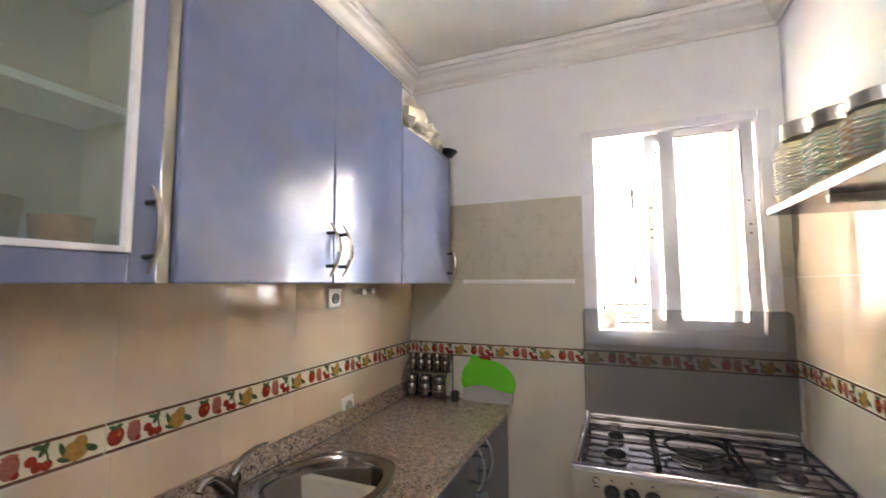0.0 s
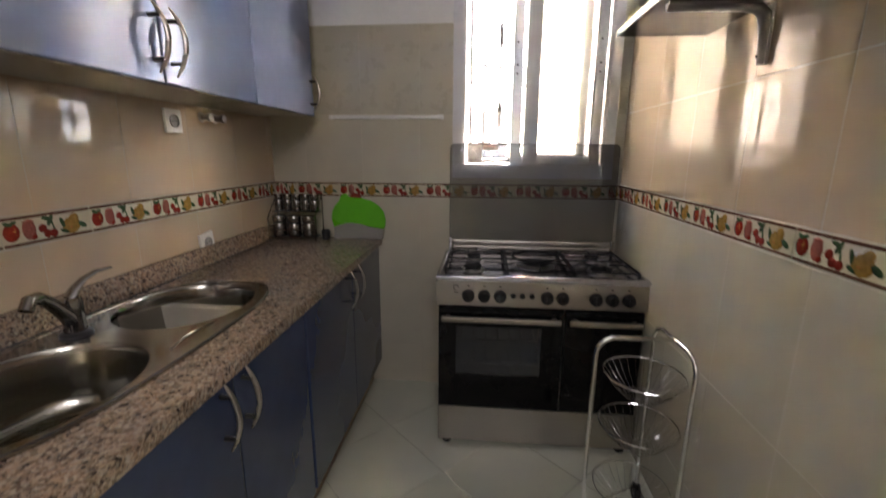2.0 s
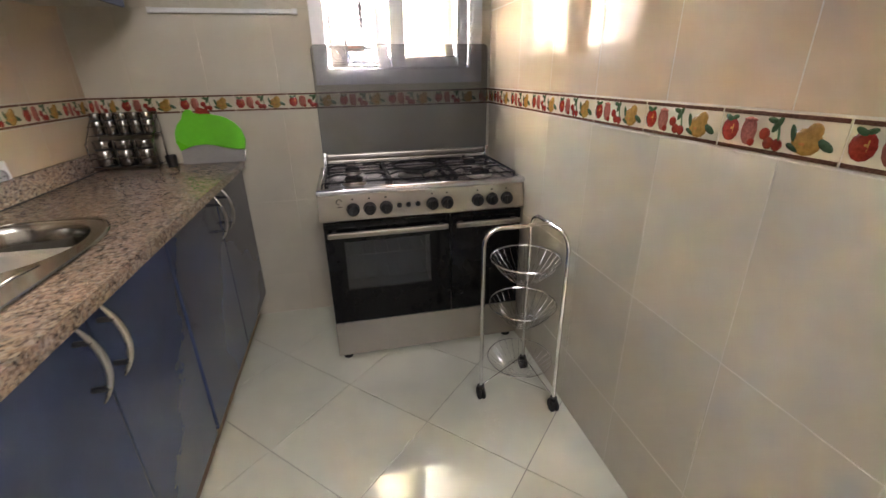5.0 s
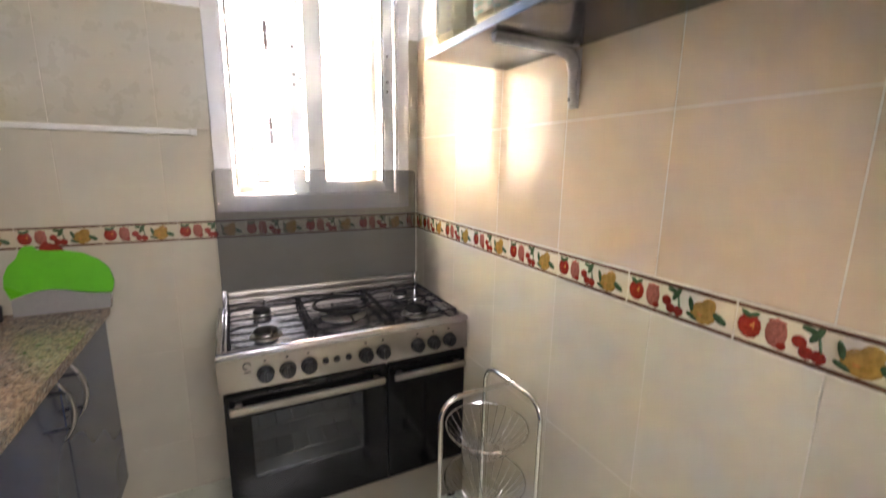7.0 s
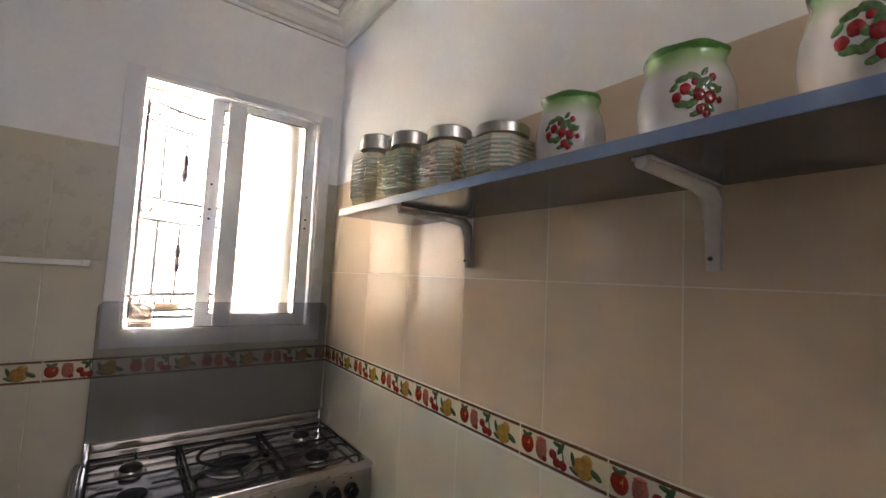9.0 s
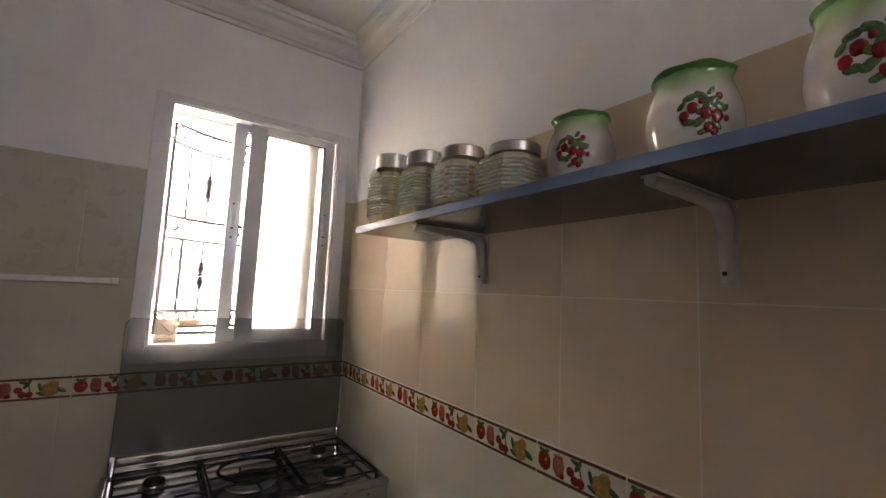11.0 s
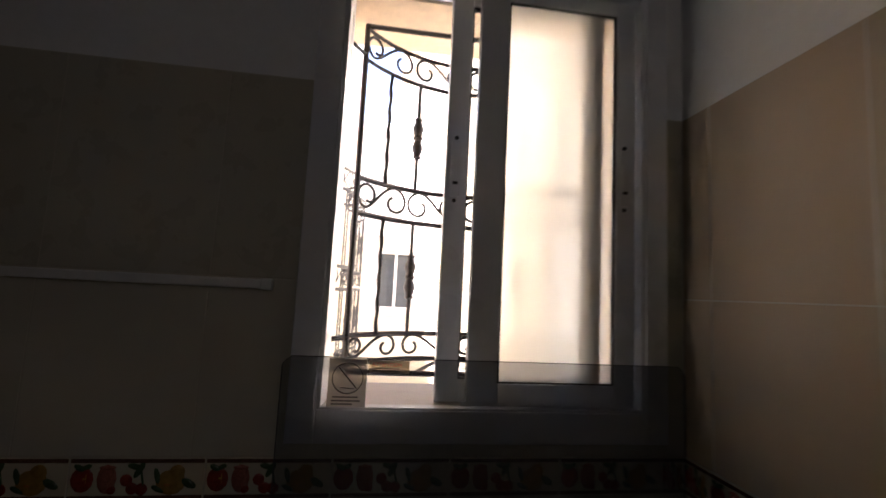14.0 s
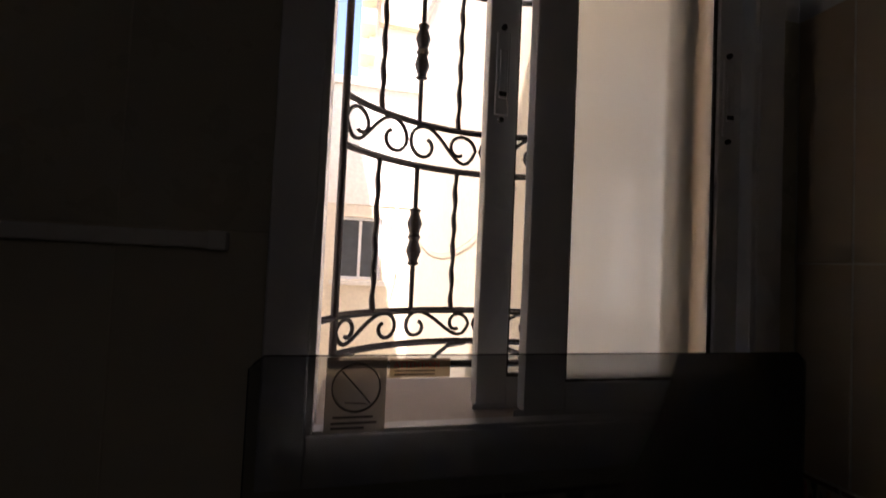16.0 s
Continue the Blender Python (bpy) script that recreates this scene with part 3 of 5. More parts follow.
def put_tile(side, ua, ub, za, zb, mat):
    parent, turn, at = SIDES[side]
    gap = {"east": 0.0018, "west": 0.0014, "north": 0.0008}[side]
    if ub - ua < 0.012 or zb - za < 0.012:
        return
    ob = new("tile", tile_mesh(ub - ua - gap, zb - za - gap, 0.0035, mat))
    x, y = at((ua + ub) / 2)
    ob.matrix_world = pose(x, y, (za + zb) / 2, 0, 0, turn)
    ob.parent = parent


def tiled(side, u_from, u_to, joint, step=0.305, hole=None):
    k0 = math.floor((u_from - joint) / step)
    grout = bmesh.new()
    u = joint + k0 * step
    while u < u_to - 1e-6:
        a, b = max(u, u_from), min(u + step, u_to)
        for za, zb in ROWS_Z:
            mat = "tile_low" if side == "north" or side == "east" and zb < 1.1 else "tile"
            mat = "tile_dimmed" if side == "north" and za > 1.4 else mat
            if not hole or b <= hole[0] or a >= hole[1] or zb <= hole[2] or za >= hole[3]:
                put_tile(side, a, b, za, zb, mat)
                continue
            if a < hole[0]:
                put_tile(side, a, hole[0], za, zb, mat)
            if b > hole[1]:
                put_tile(side, hole[1], b, za, zb, mat)
            if za < hole[2]:
                put_tile(side, max(a, hole[0]), min(b, hole[1]), za, hole[2], mat)
        u += step
    parent, turn, at = SIDES[side]
    # the joint filler, a hair under the tile faces
    lo, hi = at(u_from), at(u_to)
    n = {"north": (0, -1), "east": (-1, 0), "west": (1, 0)}[side]
    for za, zb, ua, ub in ([(0, TILE_TOP, u_from, u_to)] if not hole else [(0, hole[2], u_from, u_to), (hole[2], TILE_TOP, u_from, hole[0]), (hole[2], TILE_TOP, hole[1], u_to)]):
        p, q = at(ua), at(ub)
        corners = sorted([(p[0], q[0], p[0] + n[0] * 0.0029, q[0] + n[0] * 0.0029)][0]), sorted([(p[1], q[1], p[1] + n[1] * 0.0029, q[1] + n[1] * 0.0029)][0])
        cuboid(grout, (corners[0][0], corners[1][0], za), (corners[0][-1], corners[1][-1], zb))
    part("grout", grout, "grout" if side == "east" else "warm_grout", parent)


# ---- fruit border ----
def border_mesh():
    """One border tile: cream glaze, two ribbed brown lines, and raised fruit."""
    bm = bmesh.new()
    w, h = 0.2305, 0.0745
    cuboid(bm, (-w / 2, -0.004, -h / 2), (w / 2, 0, h / 2), 0.0008, 0, 1)
    for z in (h / 2 - 0.005, -h / 2 + 0.005):
        cuboid(bm, (-w / 2 + 0.001, -0.0055, z - 0.0036), (w / 2 - 0.001, -0.0039, z + 0.0036), 0.0006, 1, 1)
    d = 0.0024

    def fruit(x, z, sx, sz, mat, lean=0.0):
        blob(bm, (0, 0, 0), (sx * 1.4, d, sz * 1.38), mat, 0.0, 9, 6, Matrix.Translation((x, -0.004, z)) @ Matrix.Rotation(lean, 4, "Y"))

    fruit(-0.093, -0.001, 0.0145, 0.0165, 2), fruit(-0.088, 0.0, 0.006, 0.0125, 3)
    fruit(-0.098, 0.019, 0.009, 0.004, 5, 0.5), fruit(-0.087, 0.021, 0.007, 0.0035, 5, -0.4)
    fruit(-0.052, 0.0, 0.0125, 0.019, 6), fruit(-0.052, 0.0, 0.009, 0.009, 2), fruit(-0.052, 0.02, 0.011, 0.003, 6), fruit(-0.043, -0.019, 0.006, 0.006, 2)
    for x, z in ((-0.019, -0.002), (-0.008, -0.017), (0.008, -0.018)):
        fruit(x, z, 0.0082, 0.008, 2)
    fruit(0.002, 0.016, 0.0045, 0.012, 5, 0.5), fruit(-0.006, 0.022, 0.01, 0.004, 5, 0.2), fruit(0.008, 0.002, 0.0015, 0.015, 5, -0.2)
    fruit(0.058, -0.006, 0.0195, 0.0165, 4), fruit(0.067, 0.011, 0.0105, 0.011, 4, 0.6), fruit(0.053, -0.009, 0.009, 0.009, 3)
    fruit(0.034, 0.004, 0.004, 0.012, 5, -0.3), fruit(0.088, -0.008, 0.012, 0.0055, 5, 0.5), fruit(0.037, -0.018, 0.01, 0.004, 5, 0.4)
    return mesh_of("border_tile", bm, "border", "b_line", "b_red", "b_orange", "b_yellow", "b_green", "b_pink")


BORDER = border_mesh()


def bordered(side, u_from, u_to, joint, flip=1):
    parent, turn, at = SIDES[side]
    step, u = 0.2335, joint
    while u > u_from:
        u -= step
    while u < u_to:
        if u + step > u_from + 0.02:
            a, b = max(u, u_from), min(u + step, u_to)
            ob = new("border_tile", BORDER)
            x, y = at((a + b) / 2)
            ob.matrix_world = pose(x, y, 1.1125, 0, 0, turn) @ Matrix.Diagonal(((b - a - 0.002) / 0.2305, 1, 1, 1))
            ob.parent = parent
        u += step


# ---- courtyard outside ----
# unseen from the room; tone raised so it bounces more light upward
setting("ground", cuboid(bmesh.new(), (-120, 2.374, -0.5), (120, 240, -0.2)), "ground", "pale concrete courtyard ground", "ground")
bm = bmesh.new()
cuboid(bm, (-1.4, 2.376, 2.72), (1.4, 3.38, 2.86), 0.01)
setting("balcony_slab", bm, "stucco_orange", "orange-tan plaster underside of a balcony above the window", "balcony")

house = thing("apartment_building", (0, 7.0, -0.2), "cream stucco courtyard house with a small double window", "building")
bm = bmesh.new()
for lo, hi in (((-3.2, 0.0), (-0.12, 3.85)), ((0.42, 0.0), (0.9, 3.85)), ((-0.12, 0.0), (0.42, 1.42)), ((-0.12, 2.2), (0.42, 3.85))):
    cuboid(bm, (lo[0], 0, lo[1]), (hi[0], 0.3, hi[1]))
part("wall", bm, "stucco", house)
box("roof", (-3.3, -0.06, 3.85), (0.9, 0.5, 3.95), "stucco_white", house, bevel=0.01)
bm = bmesh.new()
cuboid(bm, (-3.2, -0.012, 2.36), (0.89, 0.0, 3.85))
part("wall_band", bm, "stucco_white", house, "white-plastered upper wall")
win = box("window", (-0.12, 0.04, 1.42), (-0.085, 0.12, 2.2), "alu", house)
for lo, hi in (((0.385, 1.42), (0.42, 2.2)), ((-0.085, 1.42), (0.385, 1.455)), ((-0.085, 2.165), (0.385, 2.2)), ((0.135, 1.455), (0.17, 2.165))):
    box("window_frame", (lo[0], 0.04, lo[1]), (hi[0], 0.12, hi[1]), "alu", win)
for a, b in ((-0.085, 0.135), (0.17, 0.385)):
    box("pane", (a, 0.09, 1.455), (b, 0.1, 2.165), "dark_pane", win)
box("sill", (-0.2, -0.07, 1.35), (0.5, 0.04, 1.41), "stucco_white", house, bevel=0.008)
bm = bmesh.new()
tube(bm, [(0.55 + 0.05 * math.sin(k), -0.02 - 0.01 * (k % 2), 1.2 + 0.22 * k - 0.01 * k * k) for k in range(9)], 0.008, 6)
tube(bm, [(0.6, -0.02, 1.5 + 0.3 * k) for k in range(8)], 0.02, 6)
part("cable", bm, "stucco_white", house, "pale cable down the plaster")

neighbour = thing("neighbour_building", (0.80, 0, -0.2), "sunlit cream stucco house wall beside the courtyard", "building")
bm = bmesh.new()
cuboid(bm, (0, 3.45, 0), (3.0, 7.0, 4.55))
part("wall", bm, "stucco", neighbour)
box("roof", (-0.05, 3.4, 4.55), (3.0, 7.0, 4.65), "stucco_white", neighbour, bevel=0.01)
bm = bmesh.new()
tube(bm, [(-0.01, 3.6 + 0.4 * k, 1.75 + 0.05 * (k - 4) ** 2 * 0.4) for k in range(9)], 0.0025, 5)
part("cable", bm, "grey_plastic", neighbour, "thin cable sagging along the wall")

beyond = thing("far_building", (0, 13.0, -0.2), "tall orange and cream house behind the courtyard", "building")
box("wall", (0.35, 0, 0), (6.0, 0.4, 12.0), "stucco", beyond, bevel=0.02)
for k in range(9):
    box("balcony", (0.12, -0.6, 4.5 + 0.8 * k), (0.5, 0.2, 4.9 + 0.8 * k), "stucco_orange", beyond, "orange balcony front", bevel=0.02)
box("parapet", (0.6, -0.2, 8.0), (6.0, 0.0, 8.8), "stucco_orange", beyond, bevel=0.02)
west_house = thing("side_building", (-0.46, 0, -0.2), "cream stucco house wall with grilled windows", "building")
bm = bmesh.new()
cuboid(bm, (-3.0, 2.95, 0), (0, 7.0, 5.6))
part("wall", bm, "stucco", west_house)
box("jamb", (0.0, 5.0, 0.9), (0.03, 5.9, 2.5), "stucco", west_house, "cream plaster band round a window")

# ---- window grilles ----
HALF, SAG = 0.316, 0.15
BOW = (HALF**2 + SAG**2) / (2 * SAG)
SPAN = 2 * BOW * math.asin(HALF / BOW)


def on_bow(s, z):
    a = (s - SPAN / 2) / BOW
    return Vector((BOW * math.sin(a), BOW * math.cos(a) - (BOW - SAG), z))


def scroll_points(s0, width, z0, h, flip):
    """An S of two spirals, laid on the bow."""
    pts, c1, c2 = [], (0.03 * width + 0.4 * h, 0.55 * h), (0.77 * width, 0.52 * h)
    for k in range(17):
        a, q = radians(-110 + 290 * k / 16), h * (0.14 + 0.26 * k / 16)
        pts.append((c1[0] + q * math.cos(a), c1[1] + q * math.sin(a)))
    sweep = (pts[-1], (c1[0] - 0.02 * width, -0.42 * h), (c2[0] - 0.30 * width, 1.0 * h), (c2[0], 0.96 * h))
    for k in range(1, 12):
        t = k / 12
        pts.append(tuple((1 - t) ** 3 * sweep[0][n] + 3 * t * (1 - t) ** 2 * sweep[1][n] + 3 * t * t * (1 - t) * sweep[2][n] + t**3 * sweep[3][n] for n in (0, 1)))
    for k in range(17):
        a, q = radians(90 - 330 * k / 16), h * (0.44 - 0.28 * k / 16)
        pts.append((c2[0] + q * math.cos(a), c2[1] + q * math.sin(a)))
    return [on_bow(s0 + (width - u if flip else u), z0 + v) for u, v in pts]


def bowed_grille(at, mat, label):
    """A wrought-iron window guard that bellies outwards: rails, twisted bars, collars, scrolls, wall stubs."""
    g = thing("window_grille", at, label, "window grille")
    rails = (2.215, 2.125, 1.786, 1.688, 1.358, 1.285)
    for z in rails:
        part("rail", tube(bmesh.new(), [on_bow(SPAN * k / 20, z) for k in range(21)], 0.0075, 4), mat, g)
    part("top_rail", tube(bmesh.new(), [(-HALF, 0, 2.222), (HALF, 0, 2.222)], 0.0085, 4), mat, g)
    part("bottom_rail", tube(bmesh.new(), [(-HALF, 0.02, 1.262), (HALF, 0.02, 1.262)], 0.0075, 4), mat, g)
    for x in (-0.13, 0.13):
        part("strut", tube(bmesh.new(), [(x, 0.02, 1.264), (x * 0.45, 0.13, 1.278), (x * 0.1, 0.145, 1.282)], 0.006, 4), mat, g)
    n = 7
    for k in range(n + 1):
        s = SPAN * k / n
        if k in (0, n):
            part("bar", tube(bmesh.new(), [on_bow(s, 1.262), on_bow(s, 2.225)], 0.0085, 6), mat, g)
            continue
        for zb, zt in ((1.786, 2.125), (1.358, 1.688)):
            bm = bmesh.new()
            if k in (2, 5):
                lathe(bm, [(0.0055, zb), (0.0055, zb + 0.10), (0.0135, zb + 0.105), (0.010, zb + 0.112), (0.0175, zb + 0.135), (0.011, zb + 0.158), (0.0155, zb + 0.166), (0.011, zb + 0.174), (0.0175, zb + 0.197), (0.010, zb + 0.22), (0.0135, zb + 0.228), (0.0055, zb + 0.234), (0.0055, zt)], 10, on_bow(s, 0))
                part("baluster", bm, mat, g)
            else:
                p = on_bow(s, 0)
                pts = [(p.x + 0.0014 * math.cos(1.25 * j), p.y + 0.0014 * math.sin(1.25 * j), zb + (zt - zb) * j / 26) for j in range(27)]
                part("twisted_bar", tube(bm, pts, [0.006 + 0.001 * math.sin(1.25 * j) for j in range(27)], 5), mat, g)
    for zb, zt in ((2.125, 2.215), (1.688, 1.786), (1.285, 1.358)):
        for k in range(4):
            part("scroll", tube(bmesh.new(), scroll_points(SPAN * k / 4, SPAN / 4, zb, zt - zb, k % 2), 0.0046, 5), mat, g)
    for x in (-HALF, HALF):
        for z in (1.355, 2.135):
            part("wall_stub", tube(bmesh.new(), [(x, 0, z), (x * 1.12, -0.064, z)], 0.007, 4), mat, g)
    return g


bowed_grille(pose(0.25, 2.434, 0), "wrought", "black wrought-iron window grille bellied outwards with scrolls")
bowed_grille(pose(-0.41, 5.15, -1.74, 0, 0, -90) @ Matrix.Diagonal((1.3, 1.0, 1.9, 1)), "pale_iron", "grey-painted scrolled iron grille on the neighbouring house")
bowed_grille(pose(-0.41, 6.2, -1.74, 0, 0, -90) @ Matrix.Diagonal((1.3, 1.0, 1.9, 1)), "pale_iron", "grey-painted scrolled iron grille on the neighbouring house")


# ---- fitted cabinets along the west wall ----
def bow_handle(parent, at, length=0.165, out=(1, 0, 0), mat="satin", upright=True, rise=0.034):
    """A curved bar handle on two dark posts."""
    bm = bmesh.new()
    o, axis = Vector(out), Vector((0, 0, 1)) if upright else Vector((0, 1, 0))
    c = Vector(at)
    pts, radii = [], []
    for k in range(17):
        u = -1 + 2 * k / 16
        pts.append(c + axis * (u * length / 2) + o * (0.012 + rise * (1 - u * u)))
        radii.append(0.0022 + 0.0042 * (1 - abs(u) ** 3))
    tube(bm, pts, radii, 8)
    for u in (-0.62, 0.62):
        p = c + axis * (u * length / 2)
        tube(bm, [p - o * 0.001, p + o * (0.014 + rise * (1 - u * u))], 0.0055, 8, mat=1)
    return part("handle", bm, (mat, "black"), parent, "curved satin metal bar handle")


DOOR_X, CARCASS_X, BASE_Z, BASE_TOP = -0.545, -0.565, 0.145, 0.80


def base_unit(ya, yb, doors, label):
    """A floor cabinet: body, doors (from, to, handle's place) and plastic legs."""
    c = thing("base_cabinet", (0, 0, 0), label, "cabinet", "base cabinets under the worktop")
    bm = bmesh.new()
    for lo, hi in (((LEFT + 0.004, ya, BASE_Z), (CARCASS_X, ya + 0.016, 0.815)), ((LEFT + 0.004, yb - 0.016, BASE_Z), (CARCASS_X, yb, 0.815)), ((LEFT + 0.004, ya + 0.016, BASE_Z), (CARCASS_X, yb - 0.016, BASE_Z + 0.016)), ((LEFT + 0.004, ya + 0.016, BASE_Z + 0.016), (LEFT + 0.012, yb - 0.016, 0.60))):
        cuboid(bm, lo, hi, 0.001)
    part("body", bm, "carcass", c)
    for a, b, hy in doors:
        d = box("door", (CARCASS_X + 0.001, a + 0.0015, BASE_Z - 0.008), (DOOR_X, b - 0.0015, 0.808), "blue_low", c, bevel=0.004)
        if hy is not None:
            bow_handle(d, (DOOR_X, hy, 0.735), rise=0.027)
    for y in (ya + 0.06, yb - 0.06):
        for x in (CARCASS_X - 0.085, LEFT + 0.08):
            part("leg", lathe(bmesh.new(), ((0.0, 0.0), (0.016, 0.0), (0.018, 0.012), (0.012, 0.03), (0.012, 0.1), (0.016, 0.125), (0.016, BASE_Z), (0, BASE_Z)), 12, (x, y, 0.0)), "rubber", c)
    return c


base_unit(1.172, 2.168, ((1.177, 1.672, 1.618), (1.672, 2.166, 1.728)), "dark blue lacquered base cabinet with two doors, in the corner")
base_unit(0.395, 1.170, ((0.395, 0.776, 0.722), (0.776, 1.164, 0.806)), "dark blue lacquered sink cabinet with two doors")

drawers = thing("drawer_cabinet", (0, 0, 0), "dark blue lacquered drawer cabinet, a drawer slightly ajar", "cabinet", "base cabinets under the worktop")
bm = bmesh.new()
for lo, hi in (((LEFT + 0.004, -0.1, BASE_Z), (CARCASS_X, -0.084, 0.815)), ((LEFT + 0.004, 0.377, BASE_Z), (CARCASS_X, 0.393, 0.815)), ((LEFT + 0.004, -0.084, BASE_Z), (CARCASS_X, 0.377, BASE_Z + 0.016)), ((LEFT + 0.004, -0.084, BASE_Z), (LEFT + 0.012, 0.377, 0.815))):
    cuboid(bm, lo, hi, 0.001)
part("body", bm, "carcass", drawers)
for za, zb, shift in ((0.655, 0.808, 0.0), (0.462, 0.648, 0.018), (0.30, 0.458, 0.0), (0.137, 0.296, 0.0)):
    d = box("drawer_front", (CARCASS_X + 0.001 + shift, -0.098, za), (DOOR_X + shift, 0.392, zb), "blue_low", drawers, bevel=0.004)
    box("top_edge", (CARCASS_X + 0.002 + shift, -0.096, zb - 0.003), (DOOR_X - 0.001 + shift, 0.39, zb + 0.0015), "blue_edge", d, bevel=0.001)
    bow_handle(d, (DOOR_X + shift, 0.155, (za + zb) / 2 + 0.035), upright=False)
for y in (-0.04, 0.33):
    part("leg", lathe(bmesh.new(), ((0.0, 0.0), (0.018, 0.0), (0.018, 0.012), (0.012, 0.03), (0.016, BASE_Z), (0, BASE_Z)), 12, (CARCASS_X - 0.085, y, 0.0)), "rubber", drawers)
base_unit(-0.9, -0.102, ((-0.9, -0.5, -0.55), (-0.5, -0.102, -0.45)), "dark blue lacquered base cabinet with two doors")
tagged(box("plinth", (-0.612, -0.9, 0.0), (-0.598, 2.168, 0.132), "kick"), "brown plinth board set back under the base cabinets", "plinth")

# worktop with a hole for the sink
WT, WX = 0.853, -0.527


def oval(cx, cy, rx, ry, power=2.4, n=40):
    out = []
    for k in range(n):
        c, s = math.cos(2 * math.pi * k / n), math.sin(2 * math.pi * k / n)
        out.append((cx + rx * math.copysign(abs(c) ** (2 / power), c), cy + ry * math.copysign(abs(s) ** (2 / power), s)))
    return out


def sheet(bm, outer, holes, z, mat=0):
    """A flat face with holes in it."""
    edges = []
    for loop in (outer, *holes):
        vs = [bm.verts.new((x, y, z)) for x, y in loop]
        edges += [bm.edges.new((vs[k], vs[(k + 1) % len(vs)])) for k in range(len(vs))]
    made = bmesh.ops.triangle_fill(bm, edges=edges, use_beauty=True, use_dissolve=False)
    faces = [g for g in made["geom"] if isinstance(g, bmesh.types.BMFace)]
    for f in faces:
        f.material_index = mat
        if f.normal.z < 0:
            f.normal_flip()
    return faces


SINK = oval(-0.854, 0.830, 0.209, 0.475, 3.2, 56)
BOWL_A, BOWL_B = (-0.863, 1.080, 0.175, 0.197), (-0.850, 0.598, 0.182, 0.212)
worktop = thing("worktop", (0, 0, 0), "pink-brown speckled granite worktop with an upstand", "worktop")
bm = bmesh.new()
hole = [(x * 0.97 - 0.854 * 0.03, y * 0.985 + 0.830 * 0.015) for x, y in SINK]
faces = sheet(bm, [(LEFT + 0.003, -0.9), (WX, -0.9), (WX, 2.170), (LEFT + 0.003, 2.170)], [hole], WT)
ext = bmesh.ops.extrude_face_region(bm, geom=faces)
bmesh.ops.translate(bm, vec=(0, 0, -0.02), verts=[v for v in ext["geom"] if isinstance(v, bmesh.types.BMVert)])
part("slab", bm, "granite", worktop)
box("front_edge", (WX - 0.02, -0.9, WT - 0.035), (WX - 0.0012, 2.170, WT - 0.0208), "granite", worktop, "second granite strip under the front edge", bevel=0.0015)
box("upstand", (LEFT + 0.003, -0.9, WT + 0.0005), (LEFT + 0.022, 2.170, WT + 0.078), "granite", worktop, bevel=0.002)
box("upstand_seal", (LEFT + 0.022, -0.9, WT + 0.0005), (LEFT + 0.026, 2.170, WT + 0.004), "gasket", worktop, bevel=0.001)

sink = thing("sink", (0, 0, WT), "stainless steel inset sink with two round bowls", "sink")
bm = bmesh.new()
inner = [(x * 0.992 - 0.854 * 0.008, y * 0.996 + 0.830 * 0.004) for x, y in SINK]
sheet(bm, inner, [oval(*BOWL_A, 2.1), oval(*BOWL_B, 2.1)], 0.006)
tube(bm, [(x, y, 0.0035) for x, y in SINK], 0.0055, 8, True)
part("rim", bm, "sink", sink)
for cx, cy, rx, ry in (BOWL_A, BOWL_B):
    bm = bmesh.new()
    loops = []
    for k, dz in ((1.0, 0.006), (0.985, 0.001), (0.965, -0.012), (0.93, -0.10), (0.89, -0.135), (0.78, -0.152), (0.3, -0.158), (0.16, -0.16)):
        loops.append([bm.verts.new((x, y, dz)) for x, y in oval(cx, cy, rx * k, ry * k, 2.1)])
    for a, b in zip(loops, loops[1:]):
        for k in range(len(a)):
            bm.faces.new((a[k], a[(k + 1) % len(a)], b[(k + 1) % len(a)], b[k])).smooth = True
    bowl = part("bowl", bm, "sink", sink)
    part("drain", lathe(bmesh.new(), ((0.0, -0.158), (0.012, -0.158), (0.02, -0.16), (0.03, -0.155), (0.034, -0.157), (0.03, -0.168)), 18, (cx, cy, 0)), "chrome", bowl)
bm = bmesh.new()
tube(bm, [(-0.70 - 0.012 * math.sin(k / 9 * math.pi), 0.79 + 0.16 * k / 9, 0.0068) for k in range(10)], 0.003, 6)
part("rim_rib", bm, "sink", sink)

tap = thing("mixer_tap", (-0.985, 0.838, WT + 0.006), "chrome single-lever mixer tap on the sink", "tap")
part("base", lathe(bmesh.new(), ((0, 0), (0.035, 0), (0.034, 0.006), (0.026, 0.012), (0, 0.012)), 20), "black", tap, "dark base ring")
part("body", lathe(bmesh.new(), ((0.024, 0.01), (0.0235, 0.05), (0.025, 0.085), (0.022, 0.098), (0.0, 0.102)), 20), "dark_chrome", tap)
part("spout", tube(bmesh.new(), [(0.0, -0.004, 0.035), (0.014, -0.03, 0.066), (0.04, -0.085, 0.118), (0.052, -0.115, 0.138), (0.06, -0.138, 0.140), (0.064, -0.152, 0.122)], [0.017, 0.0165, 0.0145, 0.0135, 0.0135, 0.0135], 12), "dark_chrome", tap)
part("lever", tube(bmesh.new(), [(0, 0.0, 0.095), (0.004, 0.012, 0.114), (0.01, 0.034, 0.134), (0.016, 0.066, 0.146), (0.02, 0.105, 0.146)], [0.02, 0.017, 0.012, 0.009, 0.006], 10, flat=0.6), "dark_chrome", tap)

